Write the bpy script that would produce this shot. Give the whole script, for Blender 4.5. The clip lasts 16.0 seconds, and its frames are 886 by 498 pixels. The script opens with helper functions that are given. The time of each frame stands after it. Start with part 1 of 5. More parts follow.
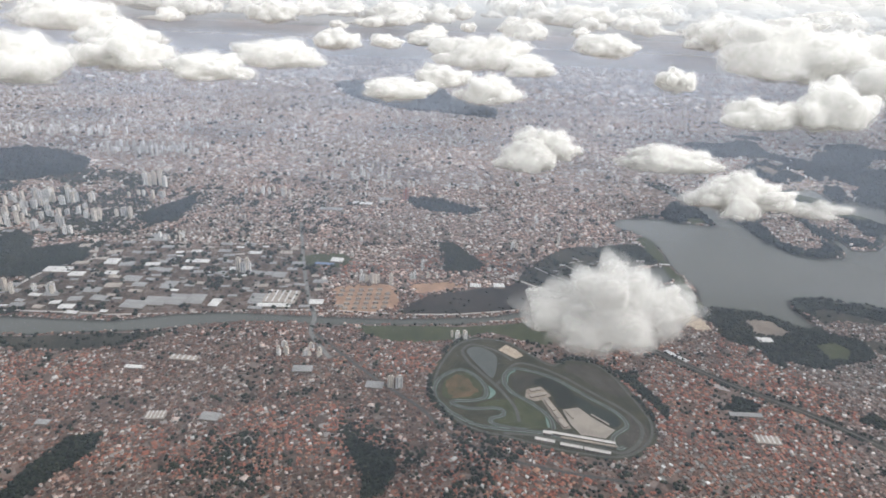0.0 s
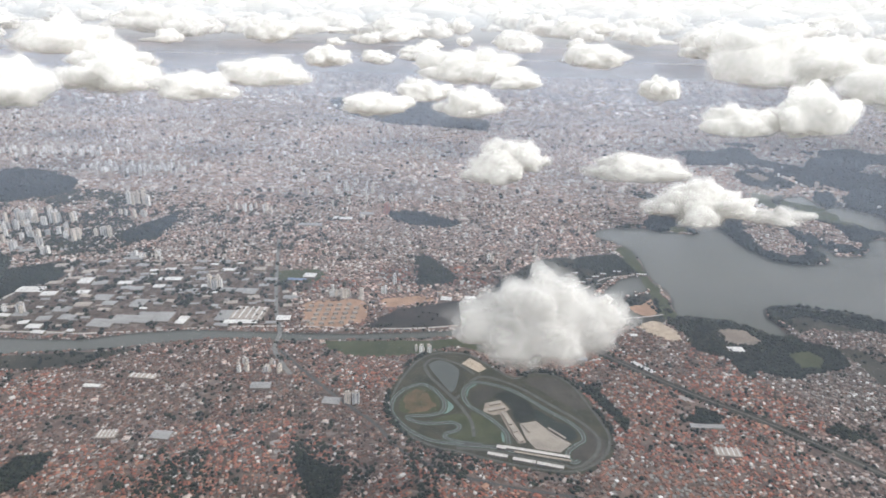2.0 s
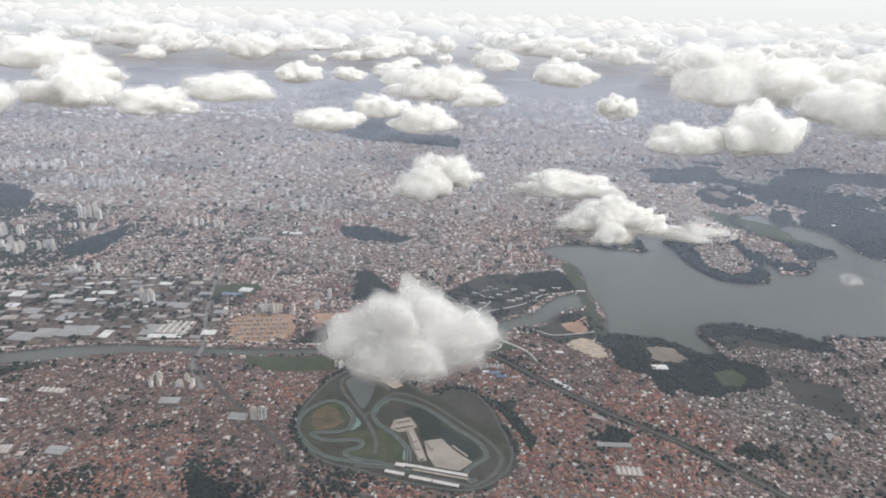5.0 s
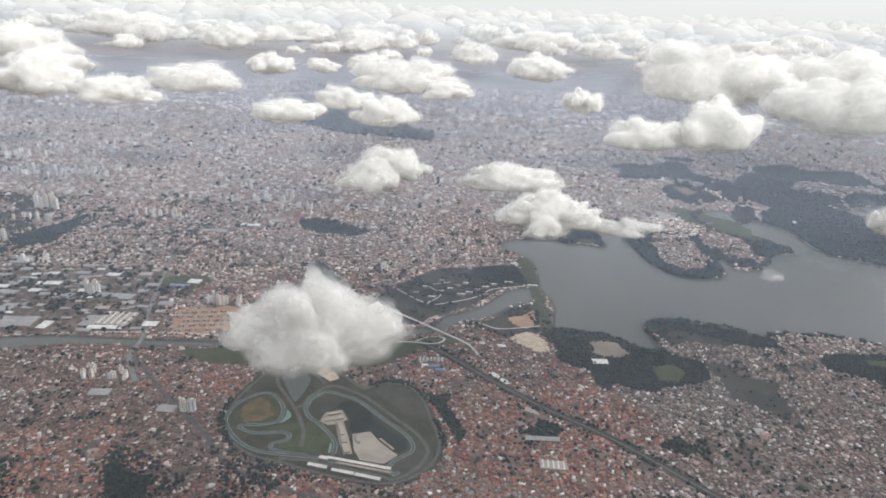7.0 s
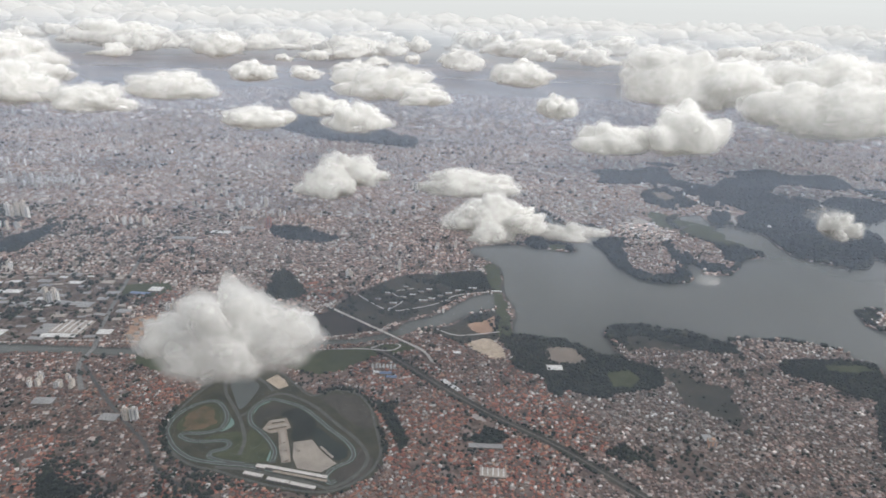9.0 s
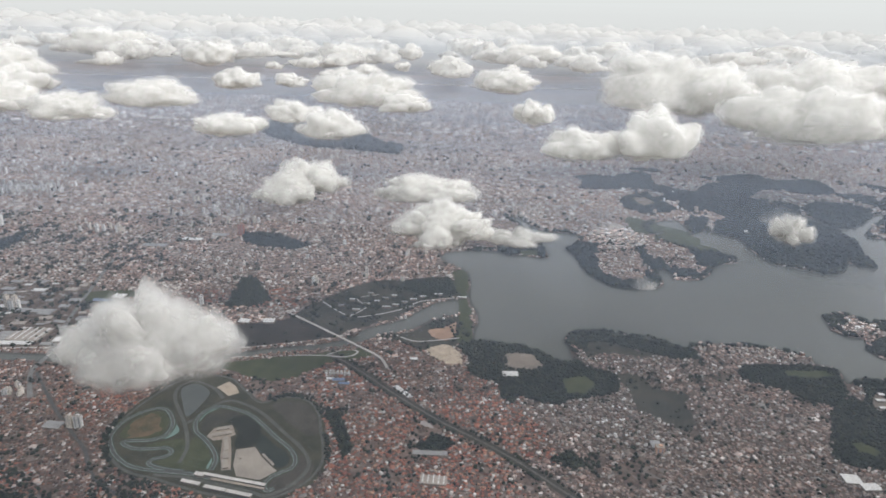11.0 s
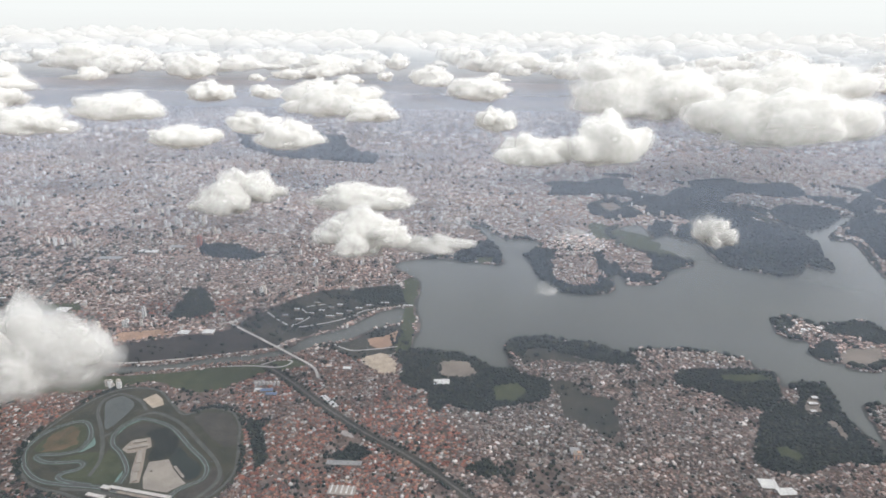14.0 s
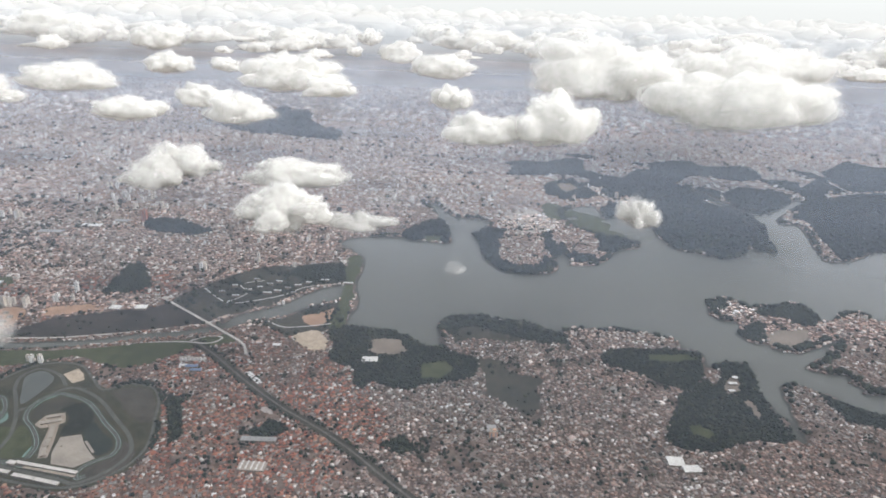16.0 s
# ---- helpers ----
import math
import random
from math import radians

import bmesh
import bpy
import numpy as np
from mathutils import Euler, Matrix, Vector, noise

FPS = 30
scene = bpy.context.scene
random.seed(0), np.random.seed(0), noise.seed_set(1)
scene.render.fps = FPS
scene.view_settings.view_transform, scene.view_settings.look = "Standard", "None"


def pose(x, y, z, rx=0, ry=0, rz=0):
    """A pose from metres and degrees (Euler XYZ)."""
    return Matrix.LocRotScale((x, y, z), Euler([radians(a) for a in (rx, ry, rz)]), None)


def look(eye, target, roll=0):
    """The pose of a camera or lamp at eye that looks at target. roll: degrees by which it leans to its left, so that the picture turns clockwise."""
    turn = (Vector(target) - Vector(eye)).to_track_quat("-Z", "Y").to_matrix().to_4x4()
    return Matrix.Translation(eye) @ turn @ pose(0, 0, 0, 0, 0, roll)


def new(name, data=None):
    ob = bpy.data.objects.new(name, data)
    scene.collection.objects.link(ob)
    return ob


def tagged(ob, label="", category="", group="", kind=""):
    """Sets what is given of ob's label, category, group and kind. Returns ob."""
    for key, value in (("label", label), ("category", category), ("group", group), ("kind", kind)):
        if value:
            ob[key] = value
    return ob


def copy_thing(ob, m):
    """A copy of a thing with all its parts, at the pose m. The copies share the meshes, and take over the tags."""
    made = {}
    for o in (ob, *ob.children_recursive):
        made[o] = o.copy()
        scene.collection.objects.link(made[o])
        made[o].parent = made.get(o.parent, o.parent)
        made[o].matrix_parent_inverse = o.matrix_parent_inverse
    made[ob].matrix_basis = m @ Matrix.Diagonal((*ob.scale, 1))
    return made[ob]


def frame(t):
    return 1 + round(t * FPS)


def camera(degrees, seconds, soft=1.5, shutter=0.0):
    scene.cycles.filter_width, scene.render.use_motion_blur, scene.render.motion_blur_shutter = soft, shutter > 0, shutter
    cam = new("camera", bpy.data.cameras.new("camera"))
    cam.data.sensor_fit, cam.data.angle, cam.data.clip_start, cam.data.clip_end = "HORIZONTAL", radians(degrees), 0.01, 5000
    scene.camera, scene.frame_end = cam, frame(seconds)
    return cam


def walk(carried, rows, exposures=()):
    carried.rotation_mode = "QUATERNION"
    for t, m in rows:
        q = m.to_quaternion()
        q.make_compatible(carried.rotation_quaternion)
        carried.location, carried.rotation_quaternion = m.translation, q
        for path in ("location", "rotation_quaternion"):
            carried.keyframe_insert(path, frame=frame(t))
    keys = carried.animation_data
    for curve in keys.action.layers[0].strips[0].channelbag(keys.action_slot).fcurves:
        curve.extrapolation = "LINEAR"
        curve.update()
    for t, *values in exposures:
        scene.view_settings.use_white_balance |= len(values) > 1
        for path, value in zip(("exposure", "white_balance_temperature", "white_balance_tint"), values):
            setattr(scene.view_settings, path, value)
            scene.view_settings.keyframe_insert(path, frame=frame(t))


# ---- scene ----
cam = camera(68.9, 16.0, soft=1.7)
PATH = [
    (0, (6.215, 0.395, 130.667), (6.16, 2.244, 129.906), 2.6),
    (0.5, (11.138, 1.263, 130.643), (11.092, 3.1, 129.855), 2.7),
    (1, (16.14, 1.975, 130.598), (16.082, 3.823, 129.836), 2.6),
    (1.5, (21.124, 2.483, 130.545), (21.048, 4.339, 129.802), 2.0),
    (2, (26.184, 2.792, 130.481), (26.087, 4.655, 129.758), 1.1),
    (2.5, (31.238, 3.231, 130.433), (31.145, 5.102, 129.732), 1.5),
    (3, (36.332, 3.618, 130.371), (36.227, 5.497, 129.694), 1.1),
    (3.5, (41.437, 4.049, 130.292), (41.339, 5.924, 129.604), 1.3),
    (4, (46.531, 4.485, 130.228), (46.43, 6.365, 129.555), 1.3),
    (6.5, (71.44, 7.048, 129.862), (71.368, 8.928, 129.185), 2.2),
    (7, (76.362, 7.548, 129.832), (76.296, 9.424, 129.142), 2.3),
    (7.5, (81.27, 8.07, 129.808), (81.204, 9.945, 129.116), 2.3),
    (8, (86.189, 8.621, 129.777), (86.12, 10.501, 129.098), 2.2),
    (8.5, (91.069, 9.165, 129.75), (90.998, 11.047, 129.076), 2.0),
    (11, (114.982, 11.578, 129.428), (114.899, 13.468, 128.777), 1.6),
    (11.5, (119.844, 11.962, 129.371), (119.755, 13.848, 128.712), 1.2),
    (12, (124.7, 12.325, 129.304), (124.607, 14.216, 128.661), 1.2),
    (12.5, (129.541, 12.683, 129.242), (129.448, 14.577, 128.605), 1.2),
    (13, (134.455, 13.122, 129.178), (134.368, 15.014, 128.535), 1.3),
    (13.5, (139.359, 13.545, 129.119), (139.259, 15.441, 128.49), 0.8),
    (14, (144.308, 13.945, 129.06), (144.212, 15.842, 128.436), 0.6),
    (14.5, (149.25, 14.271, 129.013), (149.18, 16.166, 128.377), 1.6),
    (15, (154.21, 14.621, 128.977), (154.132, 16.52, 128.355), 1.0),
    (15.5, (159.208, 15.052, 128.942), (159.135, 16.949, 128.314), 1.2),
    (16, (164.275, 15.596, 128.925), (164.24, 17.474, 128.24), 2.0),
]
walk(cam, [(t, look(eye, target, roll)) for t, eye, target, roll in PATH],
     [(0, 0.14), (0.5, 0.27), (1, 0.34), (2, 0.29), (3, 0.19), (4, 0.1), (6.5, 0.08), (7.5, -0.02), (8.5, -0.1), (11, -0.14), (12, -0.04), (13, 0.06), (14, 0.13), (15.5, 0.16), (16, 0.15)])

# One unit stands for ten metres, so that the horizon lies inside the lens's range.

# ---- sky, sun ----
SUN_DIR = Vector((0.62, -0.15, 0.77)).normalized()
world = bpy.data.worlds.new("sky")
scene.world = world
world.use_nodes = True
wn = world.node_tree
sky = wn.nodes.new("ShaderNodeTexSky")
sky.sky_type = "NISHITA"
sky.sun_disc = False
sky.sun_elevation = math.asin(SUN_DIR.z)
sky.sun_rotation = math.atan2(SUN_DIR.x, SUN_DIR.y)
sky.altitude = 800
sky.air_density, sky.dust_density, sky.ozone_density = 1.0, 3.0, 1.0
milky = wn.nodes.new("ShaderNodeHueSaturation")
milky.inputs["Saturation"].default_value = 0.18
wn.nodes["Background"].inputs["Strength"].default_value = 0.37
wn.links.new(sky.outputs[0], milky.inputs["Color"])
cirrus = wn.nodes.new("ShaderNodeMix")
cirrus.data_type = "RGBA"
cirrus.inputs[0].default_value = 0.45
cirrus.inputs[7].default_value = (2.5, 2.55, 2.55, 1)
wn.links.new(milky.outputs[0], cirrus.inputs[6])
wn.links.new(cirrus.outputs[2], wn.nodes["Background"].inputs["Color"])
sun = new("sun", bpy.data.lights.new("sun", "SUN"))
sun.data.energy, sun.data.angle, sun.data.color = 1.5, radians(10.0), (1.0, 0.965, 0.92)
sun.matrix_world = look(SUN_DIR * 900, (0, 0, 0))
scene.cycles.transparent_max_bounces = 48


# ---- materials ----
def nodes_of(name):
    m = bpy.data.materials.new(name)
    m.use_nodes = True
    nt = m.node_tree
    return m, nt, nt.nodes["Principled BSDF"]


def add(nt, kind, **values):
    n = nt.nodes.new(kind)
    for k, v in values.items():
        n.inputs[k.replace("_", " ")].default_value = v
    return n


def ramp(nt, source, stops, constant=False):
    n = nt.nodes.new("ShaderNodeValToRGB")
    r = n.color_ramp
    r.interpolation = "CONSTANT" if constant else "LINEAR"
    while len(r.elements) < len(stops):
        r.elements.new(0.5)
    for e, (p, c) in zip(r.elements, stops):
        e.position, e.color = p, (*c, 1)
    nt.links.new(source, n.inputs[0])
    return n.outputs[0]


def mixed(nt, a, b, factor, mode="MIX"):
    n = nt.nodes.new("ShaderNodeMix")
    n.data_type, n.blend_type = "RGBA", mode
    for socket, v in ((0, factor), (6, a), (7, b)):
        if hasattr(v, "is_linked"):
            nt.links.new(v, n.inputs[socket])
        elif isinstance(v, tuple):
            n.inputs[socket].default_value = (*v, 1)
        else:
            n.inputs[socket].default_value = v
    return n.outputs[2]


def place_of(nt):
    return nt.nodes.new("ShaderNodeNewGeometry").outputs["Position"]


def fbm(nt, scale, detail=4.0, rough=0.55):
    n = add(nt, "ShaderNodeTexNoise", Scale=scale, Detail=detail, Roughness=rough)
    nt.links.new(place_of(nt), n.inputs["Vector"])
    return n.outputs["Fac"]


def bumped(nt, bsdf, height, strength, distance):
    b = add(nt, "ShaderNodeBump", Strength=strength, Distance=distance)
    nt.links.new(height, b.inputs["Height"])
    nt.links.new(b.outputs[0], bsdf.inputs["Normal"])


def surface(name, dark, light, big=0.05, fine=1.5, rough=0.9, bump=0.0):
    """A matt surface between two colours, varied at two scales."""
    m, nt, b = nodes_of(name)
    c = ramp(nt, fbm(nt, big), ((0.3, dark), (0.7, light)))
    grain = ramp(nt, fbm(nt, fine, 6.0), ((0.25, (0.72, 0.72, 0.72)), (0.75, (1.18, 1.18, 1.18))))
    nt.links.new(mixed(nt, c, grain, 1.0, "MULTIPLY"), b.inputs["Base Color"])
    b.inputs["Roughness"].default_value = rough
    b.inputs["Specular IOR Level"].default_value = 0.12 if rough >= 0.85 else 0.4
    if bump:
        bumped(nt, b, fbm(nt, fine * 2), bump, 0.1)
    return m


def speckled(name, stops, big_tint, rough=0.85, tint_scale=0.02):
    """Colour drawn for each loose piece from the stops, then tinted by district."""
    m, nt, b = nodes_of(name)
    own = nt.nodes.new("ShaderNodeNewGeometry").outputs["Random Per Island"]
    c = ramp(nt, own, stops, True)
    district = ramp(nt, fbm(nt, tint_scale, 3.0), ((0.38, big_tint[0]), (0.62, big_tint[1])))
    grain = ramp(nt, fbm(nt, 3.0, 3.0), ((0.3, (0.8, 0.8, 0.8)), (0.7, (1.12, 1.12, 1.12))))
    c = mixed(nt, c, district, 1.0, "MULTIPLY")
    nt.links.new(mixed(nt, c, grain, 1.0, "MULTIPLY"), b.inputs["Base Color"])
    b.inputs["Roughness"].default_value = rough
    b.inputs["Specular IOR Level"].default_value = 0.12
    return m


def city_ground():
    m, nt, b = nodes_of("city_ground")
    v = add(nt, "ShaderNodeTexVoronoi", Scale=0.42, Randomness=1.0)
    nt.links.new(place_of(nt), v.inputs["Vector"])
    sep = nt.nodes.new("ShaderNodeSeparateColor")
    nt.links.new(v.outputs["Color"], sep.inputs[0])
    cells = ramp(nt, sep.outputs[0], ((0.0, (0.035, 0.04, 0.03)), (0.2, (0.075, 0.07, 0.066)), (0.45, (0.12, 0.105, 0.095)), (0.65, (0.16, 0.14, 0.125)), (0.86, (0.22, 0.205, 0.195)), (0.97, (0.45, 0.44, 0.43))), True)
    soil = ramp(nt, fbm(nt, 0.35, 6.0), ((0.3, (0.040, 0.026, 0.020)), (0.5, (0.088, 0.052, 0.040)), (0.7, (0.130, 0.074, 0.055))))
    # Pale cells held back: shadows and trees between houses painted in as dark.
    c = mixed(nt, soil, cells, 0.40)
    wide = ramp(nt, fbm(nt, 0.006, 5.0), ((0.35, (0.62, 0.68, 0.66)), (0.55, (1.0, 0.98, 0.96)), (0.7, (1.15, 1.08, 1.02))))
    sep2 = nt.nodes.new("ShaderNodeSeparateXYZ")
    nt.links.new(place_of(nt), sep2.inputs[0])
    # Ramp over distance from the camera, not a district: haze put into colour.
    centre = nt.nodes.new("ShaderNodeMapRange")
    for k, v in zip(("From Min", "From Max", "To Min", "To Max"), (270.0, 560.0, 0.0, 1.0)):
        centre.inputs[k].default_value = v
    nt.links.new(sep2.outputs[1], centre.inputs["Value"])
    # Far ground is painted twice as light, standing in for haze.
    paler = mixed(nt, c, mixed(nt, c, (2.0, 1.95, 1.9), 1.0, "MULTIPLY"), centre.outputs[0])
    wet = nt.nodes.new("ShaderNodeMapRange")
    for k, v in zip(("From Min", "From Max", "To Min", "To Max"), (-0.10, 0.0, 1.0, 0.0)):
        wet.inputs[k].default_value = v
    nt.links.new(sep2.outputs[2], wet.inputs["Value"])
    nt.links.new(mixed(nt, mixed(nt, paler, wide, 1.0, "MULTIPLY"), (0.035, 0.036, 0.03), wet.outputs[0]), b.inputs["Base Color"])
    b.inputs["Roughness"].default_value = 0.95
    b.inputs["Specular IOR Level"].default_value = 0.12
    return m


def water(name, deep, rough=0.12):
    m, nt, b = nodes_of(name)
    c = ramp(nt, fbm(nt, 0.012, 4.0), ((0.35, deep), (0.7, tuple(v * 1.18 for v in deep))))
    nt.links.new(c, b.inputs["Base Color"])
    b.inputs["Roughness"].default_value = rough
    b.inputs["IOR"].default_value = 1.33
    b.inputs["Specular IOR Level"].default_value = 0.35
    bumped(nt, b, fbm(nt, 1.2, 5.0), 0.25, 0.05)
    return m


def cloud_stuff(name, cover, scale, spread=0.25, white=0.92, middle=0.5, fine=6.0):
    """White vapour, lit on both sides and lit through. cover: how closed it is; below 1 a ragged pattern thins it."""
    m, nt, b = nodes_of(name)
    out = nt.nodes["Material Output"]
    nt.nodes.remove(b)
    tint = (white, white * 0.995, white * 0.975, 1)
    dif = add(nt, "ShaderNodeBsdfDiffuse", Color=tint)
    tra = add(nt, "ShaderNodeBsdfTranslucent", Color=tint)
    both = add(nt, "ShaderNodeMixShader", Fac=0.6)
    nt.links.new(dif.outputs[0], both.inputs[1])
    nt.links.new(tra.outputs[0], both.inputs[2])
    puffs = add(nt, "ShaderNodeBump", Strength=0.22, Distance=0.25 / scale)
    nt.links.new(fbm(nt, scale * 1.5, 5.0, 0.55), puffs.inputs["Height"])
    nt.links.new(puffs.outputs[0], dif.inputs["Normal"])
    if cover >= 1:
        nt.links.new(both.outputs[0], out.inputs[0])
        return m
    alpha = ramp(nt, fbm(nt, scale, fine, 0.58), ((middle - spread, (0, 0, 0)), (middle + spread, (cover,) * 3)))
    clear = nt.nodes.new("ShaderNodeBsdfTransparent")
    last = nt.nodes.new("ShaderNodeMixShader")
    nt.links.new(alpha, last.inputs[0])
    nt.links.new(clear.outputs[0], last.inputs[1])
    nt.links.new(both.outputs[0], last.inputs[2])
    nt.links.new(last.outputs[0], out.inputs[0])
    return m


def haze_stuff(name, most, horizon, colour, low=True):
    """Haze sheet that thickens upwards, so distances fade smoothly in the camera's view; low ones thin out again."""
    m, nt, b = nodes_of(name)
    out = nt.nodes["Material Output"]
    nt.nodes.remove(b)
    sep = nt.nodes.new("ShaderNodeSeparateXYZ")
    nt.links.new(place_of(nt), sep.inputs[0])
    scaled = nt.nodes.new("ShaderNodeMath")
    scaled.operation = "DIVIDE"
    nt.links.new(sep.outputs[2], scaled.inputs[0])
    scaled.inputs[1].default_value = horizon
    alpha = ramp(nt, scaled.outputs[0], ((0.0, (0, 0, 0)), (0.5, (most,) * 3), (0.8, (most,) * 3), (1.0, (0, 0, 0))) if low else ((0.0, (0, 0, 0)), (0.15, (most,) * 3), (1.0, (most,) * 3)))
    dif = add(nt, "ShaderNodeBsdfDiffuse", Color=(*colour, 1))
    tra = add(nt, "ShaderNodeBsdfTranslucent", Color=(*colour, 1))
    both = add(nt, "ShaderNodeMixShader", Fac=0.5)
    nt.links.new(dif.outputs[0], both.inputs[1])
    nt.links.new(tra.outputs[0], both.inputs[2])
    clear = nt.nodes.new("ShaderNodeBsdfTransparent")
    last = nt.nodes.new("ShaderNodeMixShader")
    nt.links.new(alpha, last.inputs[0])
    nt.links.new(clear.outputs[0], last.inputs[1])
    nt.links.new(both.outputs[0], last.inputs[2])
    nt.links.new(last.outputs[0], out.inputs[0])
    return m


M_GROUND = city_ground()
M_WATER = water("lake_water", (0.048, 0.050, 0.042), 0.25)
M_POND = surface("pond_water", (0.030, 0.034, 0.028), (0.042, 0.046, 0.038), 0.2, 1.5, 0.55)
M_REEDS = surface("reedy_pond", (0.010, 0.012, 0.008), (0.018, 0.020, 0.014), 0.2, 1.5, 0.9)
M_GRASS = surface("grass", (0.026, 0.033, 0.014), (0.048, 0.053, 0.025), 0.15, 2.0)
M_DARKGRASS = surface("rough_grass", (0.019, 0.020, 0.015), (0.042, 0.039, 0.028), 0.08, 1.2)
M_MARSH = surface("drained_marsh", (0.014, 0.013, 0.011), (0.034, 0.029, 0.024), 0.06, 0.9)
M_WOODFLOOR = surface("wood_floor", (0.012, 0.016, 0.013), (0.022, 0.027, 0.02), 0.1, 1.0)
M_EARTH = surface("orange_earth", (0.20, 0.125, 0.085), (0.30, 0.19, 0.13), 0.1, 1.0)
M_SAND = surface("pale_earth", (0.115, 0.097, 0.08), (0.18, 0.148, 0.122), 0.12, 1.5)
M_CREAM = surface("cream_earth", (0.24, 0.19, 0.14), (0.36, 0.30, 0.235), 0.3, 1.5)
M_CONCRETE = surface("concrete", (0.18, 0.158, 0.135), (0.26, 0.23, 0.195), 0.15, 2.0)
M_ASPHALT = surface("asphalt", (0.10, 0.10, 0.095), (0.15, 0.145, 0.135), 0.2, 2.0)
M_PATH = surface("pale_road", (0.26, 0.24, 0.22), (0.36, 0.33, 0.30), 0.2, 2.0)
M_TRACK = surface("race_track", (0.045, 0.045, 0.042), (0.066, 0.064, 0.059), 0.2, 2.0)
M_VERGE = surface("worn_verge", (0.026, 0.031, 0.021), (0.046, 0.049, 0.034), 0.3, 1.5)
M_PALE = surface("pale_paving", (0.42, 0.41, 0.40), (0.55, 0.54, 0.52), 0.1, 1.0)
M_OCHRE = surface("ochre_earth", (0.040, 0.042, 0.020), (0.115, 0.070, 0.038), 0.18, 1.5)
M_BALLAST = surface("rail_ballast", (0.06, 0.052, 0.046), (0.09, 0.078, 0.068), 0.4, 2.0)
M_TAN = surface("tan_roof", (0.17, 0.142, 0.115), (0.25, 0.21, 0.17), 0.6, 3.0)
M_INFIELD = surface("infield_grass", (0.021, 0.022, 0.013), (0.044, 0.042, 0.025), 0.12, 1.5)
M_FALLOW = surface("fallow", (0.030, 0.028, 0.021), (0.054, 0.048, 0.036), 0.2, 1.5)
M_RUNOFF = surface("painted_runoff", (0.085, 0.135, 0.115), (0.13, 0.18, 0.15), 0.4, 2.0)
ROOFS = ((0.0, (0.150, 0.086, 0.066)), (0.16, (0.205, 0.130, 0.103)), (0.32, (0.085, 0.056, 0.046)), (0.48, (0.135, 0.115, 0.104)), (0.62, (0.045, 0.040, 0.037)), (0.74, (0.225, 0.180, 0.150)), (0.84, (0.280, 0.255, 0.235)), (0.935, (0.500, 0.490, 0.470)))
RED_ROOFS = ((0.0, (0.215, 0.084, 0.058)), (0.28, (0.250, 0.112, 0.080)), (0.52, (0.150, 0.058, 0.042)), (0.68, (0.080, 0.056, 0.047)), (0.78, (0.270, 0.165, 0.118)), (0.89, (0.220, 0.190, 0.170)), (0.955, (0.460, 0.450, 0.430)))
PALE_ROOFS = ((0.0, (0.128, 0.096, 0.082)), (0.22, (0.165, 0.134, 0.118)), (0.40, (0.075, 0.060, 0.053)), (0.54, (0.118, 0.104, 0.096)), (0.66, (0.042, 0.038, 0.035)), (0.77, (0.185, 0.158, 0.142)), (0.90, (0.245, 0.225, 0.212)), (0.968, (0.420, 0.410, 0.395)))
# Roofs of far quarters lightened in colour, in place of thicker haze.
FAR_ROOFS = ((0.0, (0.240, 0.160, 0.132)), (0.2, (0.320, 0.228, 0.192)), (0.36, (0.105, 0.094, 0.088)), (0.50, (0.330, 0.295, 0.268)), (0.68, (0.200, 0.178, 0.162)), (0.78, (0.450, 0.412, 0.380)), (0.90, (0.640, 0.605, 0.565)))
M_ROOF = speckled("house_roofs", tuple((p, tuple(0.65 * v for v in c)) for p, c in ROOFS), ((1.34, 0.95, 0.82), (1.06, 0.97, 0.92)))
M_ROOF_RED = speckled("red_roofs", tuple((p, tuple(0.98 * v for v in c)) for p, c in RED_ROOFS), ((1.04, 0.98, 0.94), (0.86, 0.88, 0.86)))
M_ROOF_PALE = speckled("pale_roofs", tuple((p, tuple(1.18 * v for v in c)) for p, c in PALE_ROOFS), ((1.16, 0.97, 0.91), (0.96, 0.98, 0.98)))
M_ROOF_NEW = speckled("new_quarter_roofs", tuple((p, tuple(min(0.75, 4.2 * v) for v in c)) for p, c in PALE_ROOFS), ((1.04, 0.98, 0.95), (0.98, 0.98, 0.98)))
# Far and mid roofs also evened towards a mean, painting haze in.
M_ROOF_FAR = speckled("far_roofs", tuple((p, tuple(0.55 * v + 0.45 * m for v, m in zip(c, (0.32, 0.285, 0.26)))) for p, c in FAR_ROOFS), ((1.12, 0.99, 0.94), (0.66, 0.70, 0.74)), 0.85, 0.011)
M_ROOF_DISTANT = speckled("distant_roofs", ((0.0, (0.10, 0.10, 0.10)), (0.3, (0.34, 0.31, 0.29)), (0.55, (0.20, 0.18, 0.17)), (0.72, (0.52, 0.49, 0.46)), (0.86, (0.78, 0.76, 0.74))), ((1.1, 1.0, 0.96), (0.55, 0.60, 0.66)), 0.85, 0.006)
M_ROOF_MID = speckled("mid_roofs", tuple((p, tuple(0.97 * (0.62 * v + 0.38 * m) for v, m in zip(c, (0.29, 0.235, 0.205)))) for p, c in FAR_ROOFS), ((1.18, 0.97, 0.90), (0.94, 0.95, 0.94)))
M_PLASTER = speckled("house_walls", ((0.0, (0.125, 0.095, 0.08)), (0.26, (0.18, 0.157, 0.137)), (0.48, (0.08, 0.062, 0.052)), (0.68, (0.29, 0.268, 0.242)), (0.80, (0.145, 0.082, 0.06)), (0.90, (0.40, 0.38, 0.355))), ((1, 1, 1), (0.95, 0.95, 0.95)))
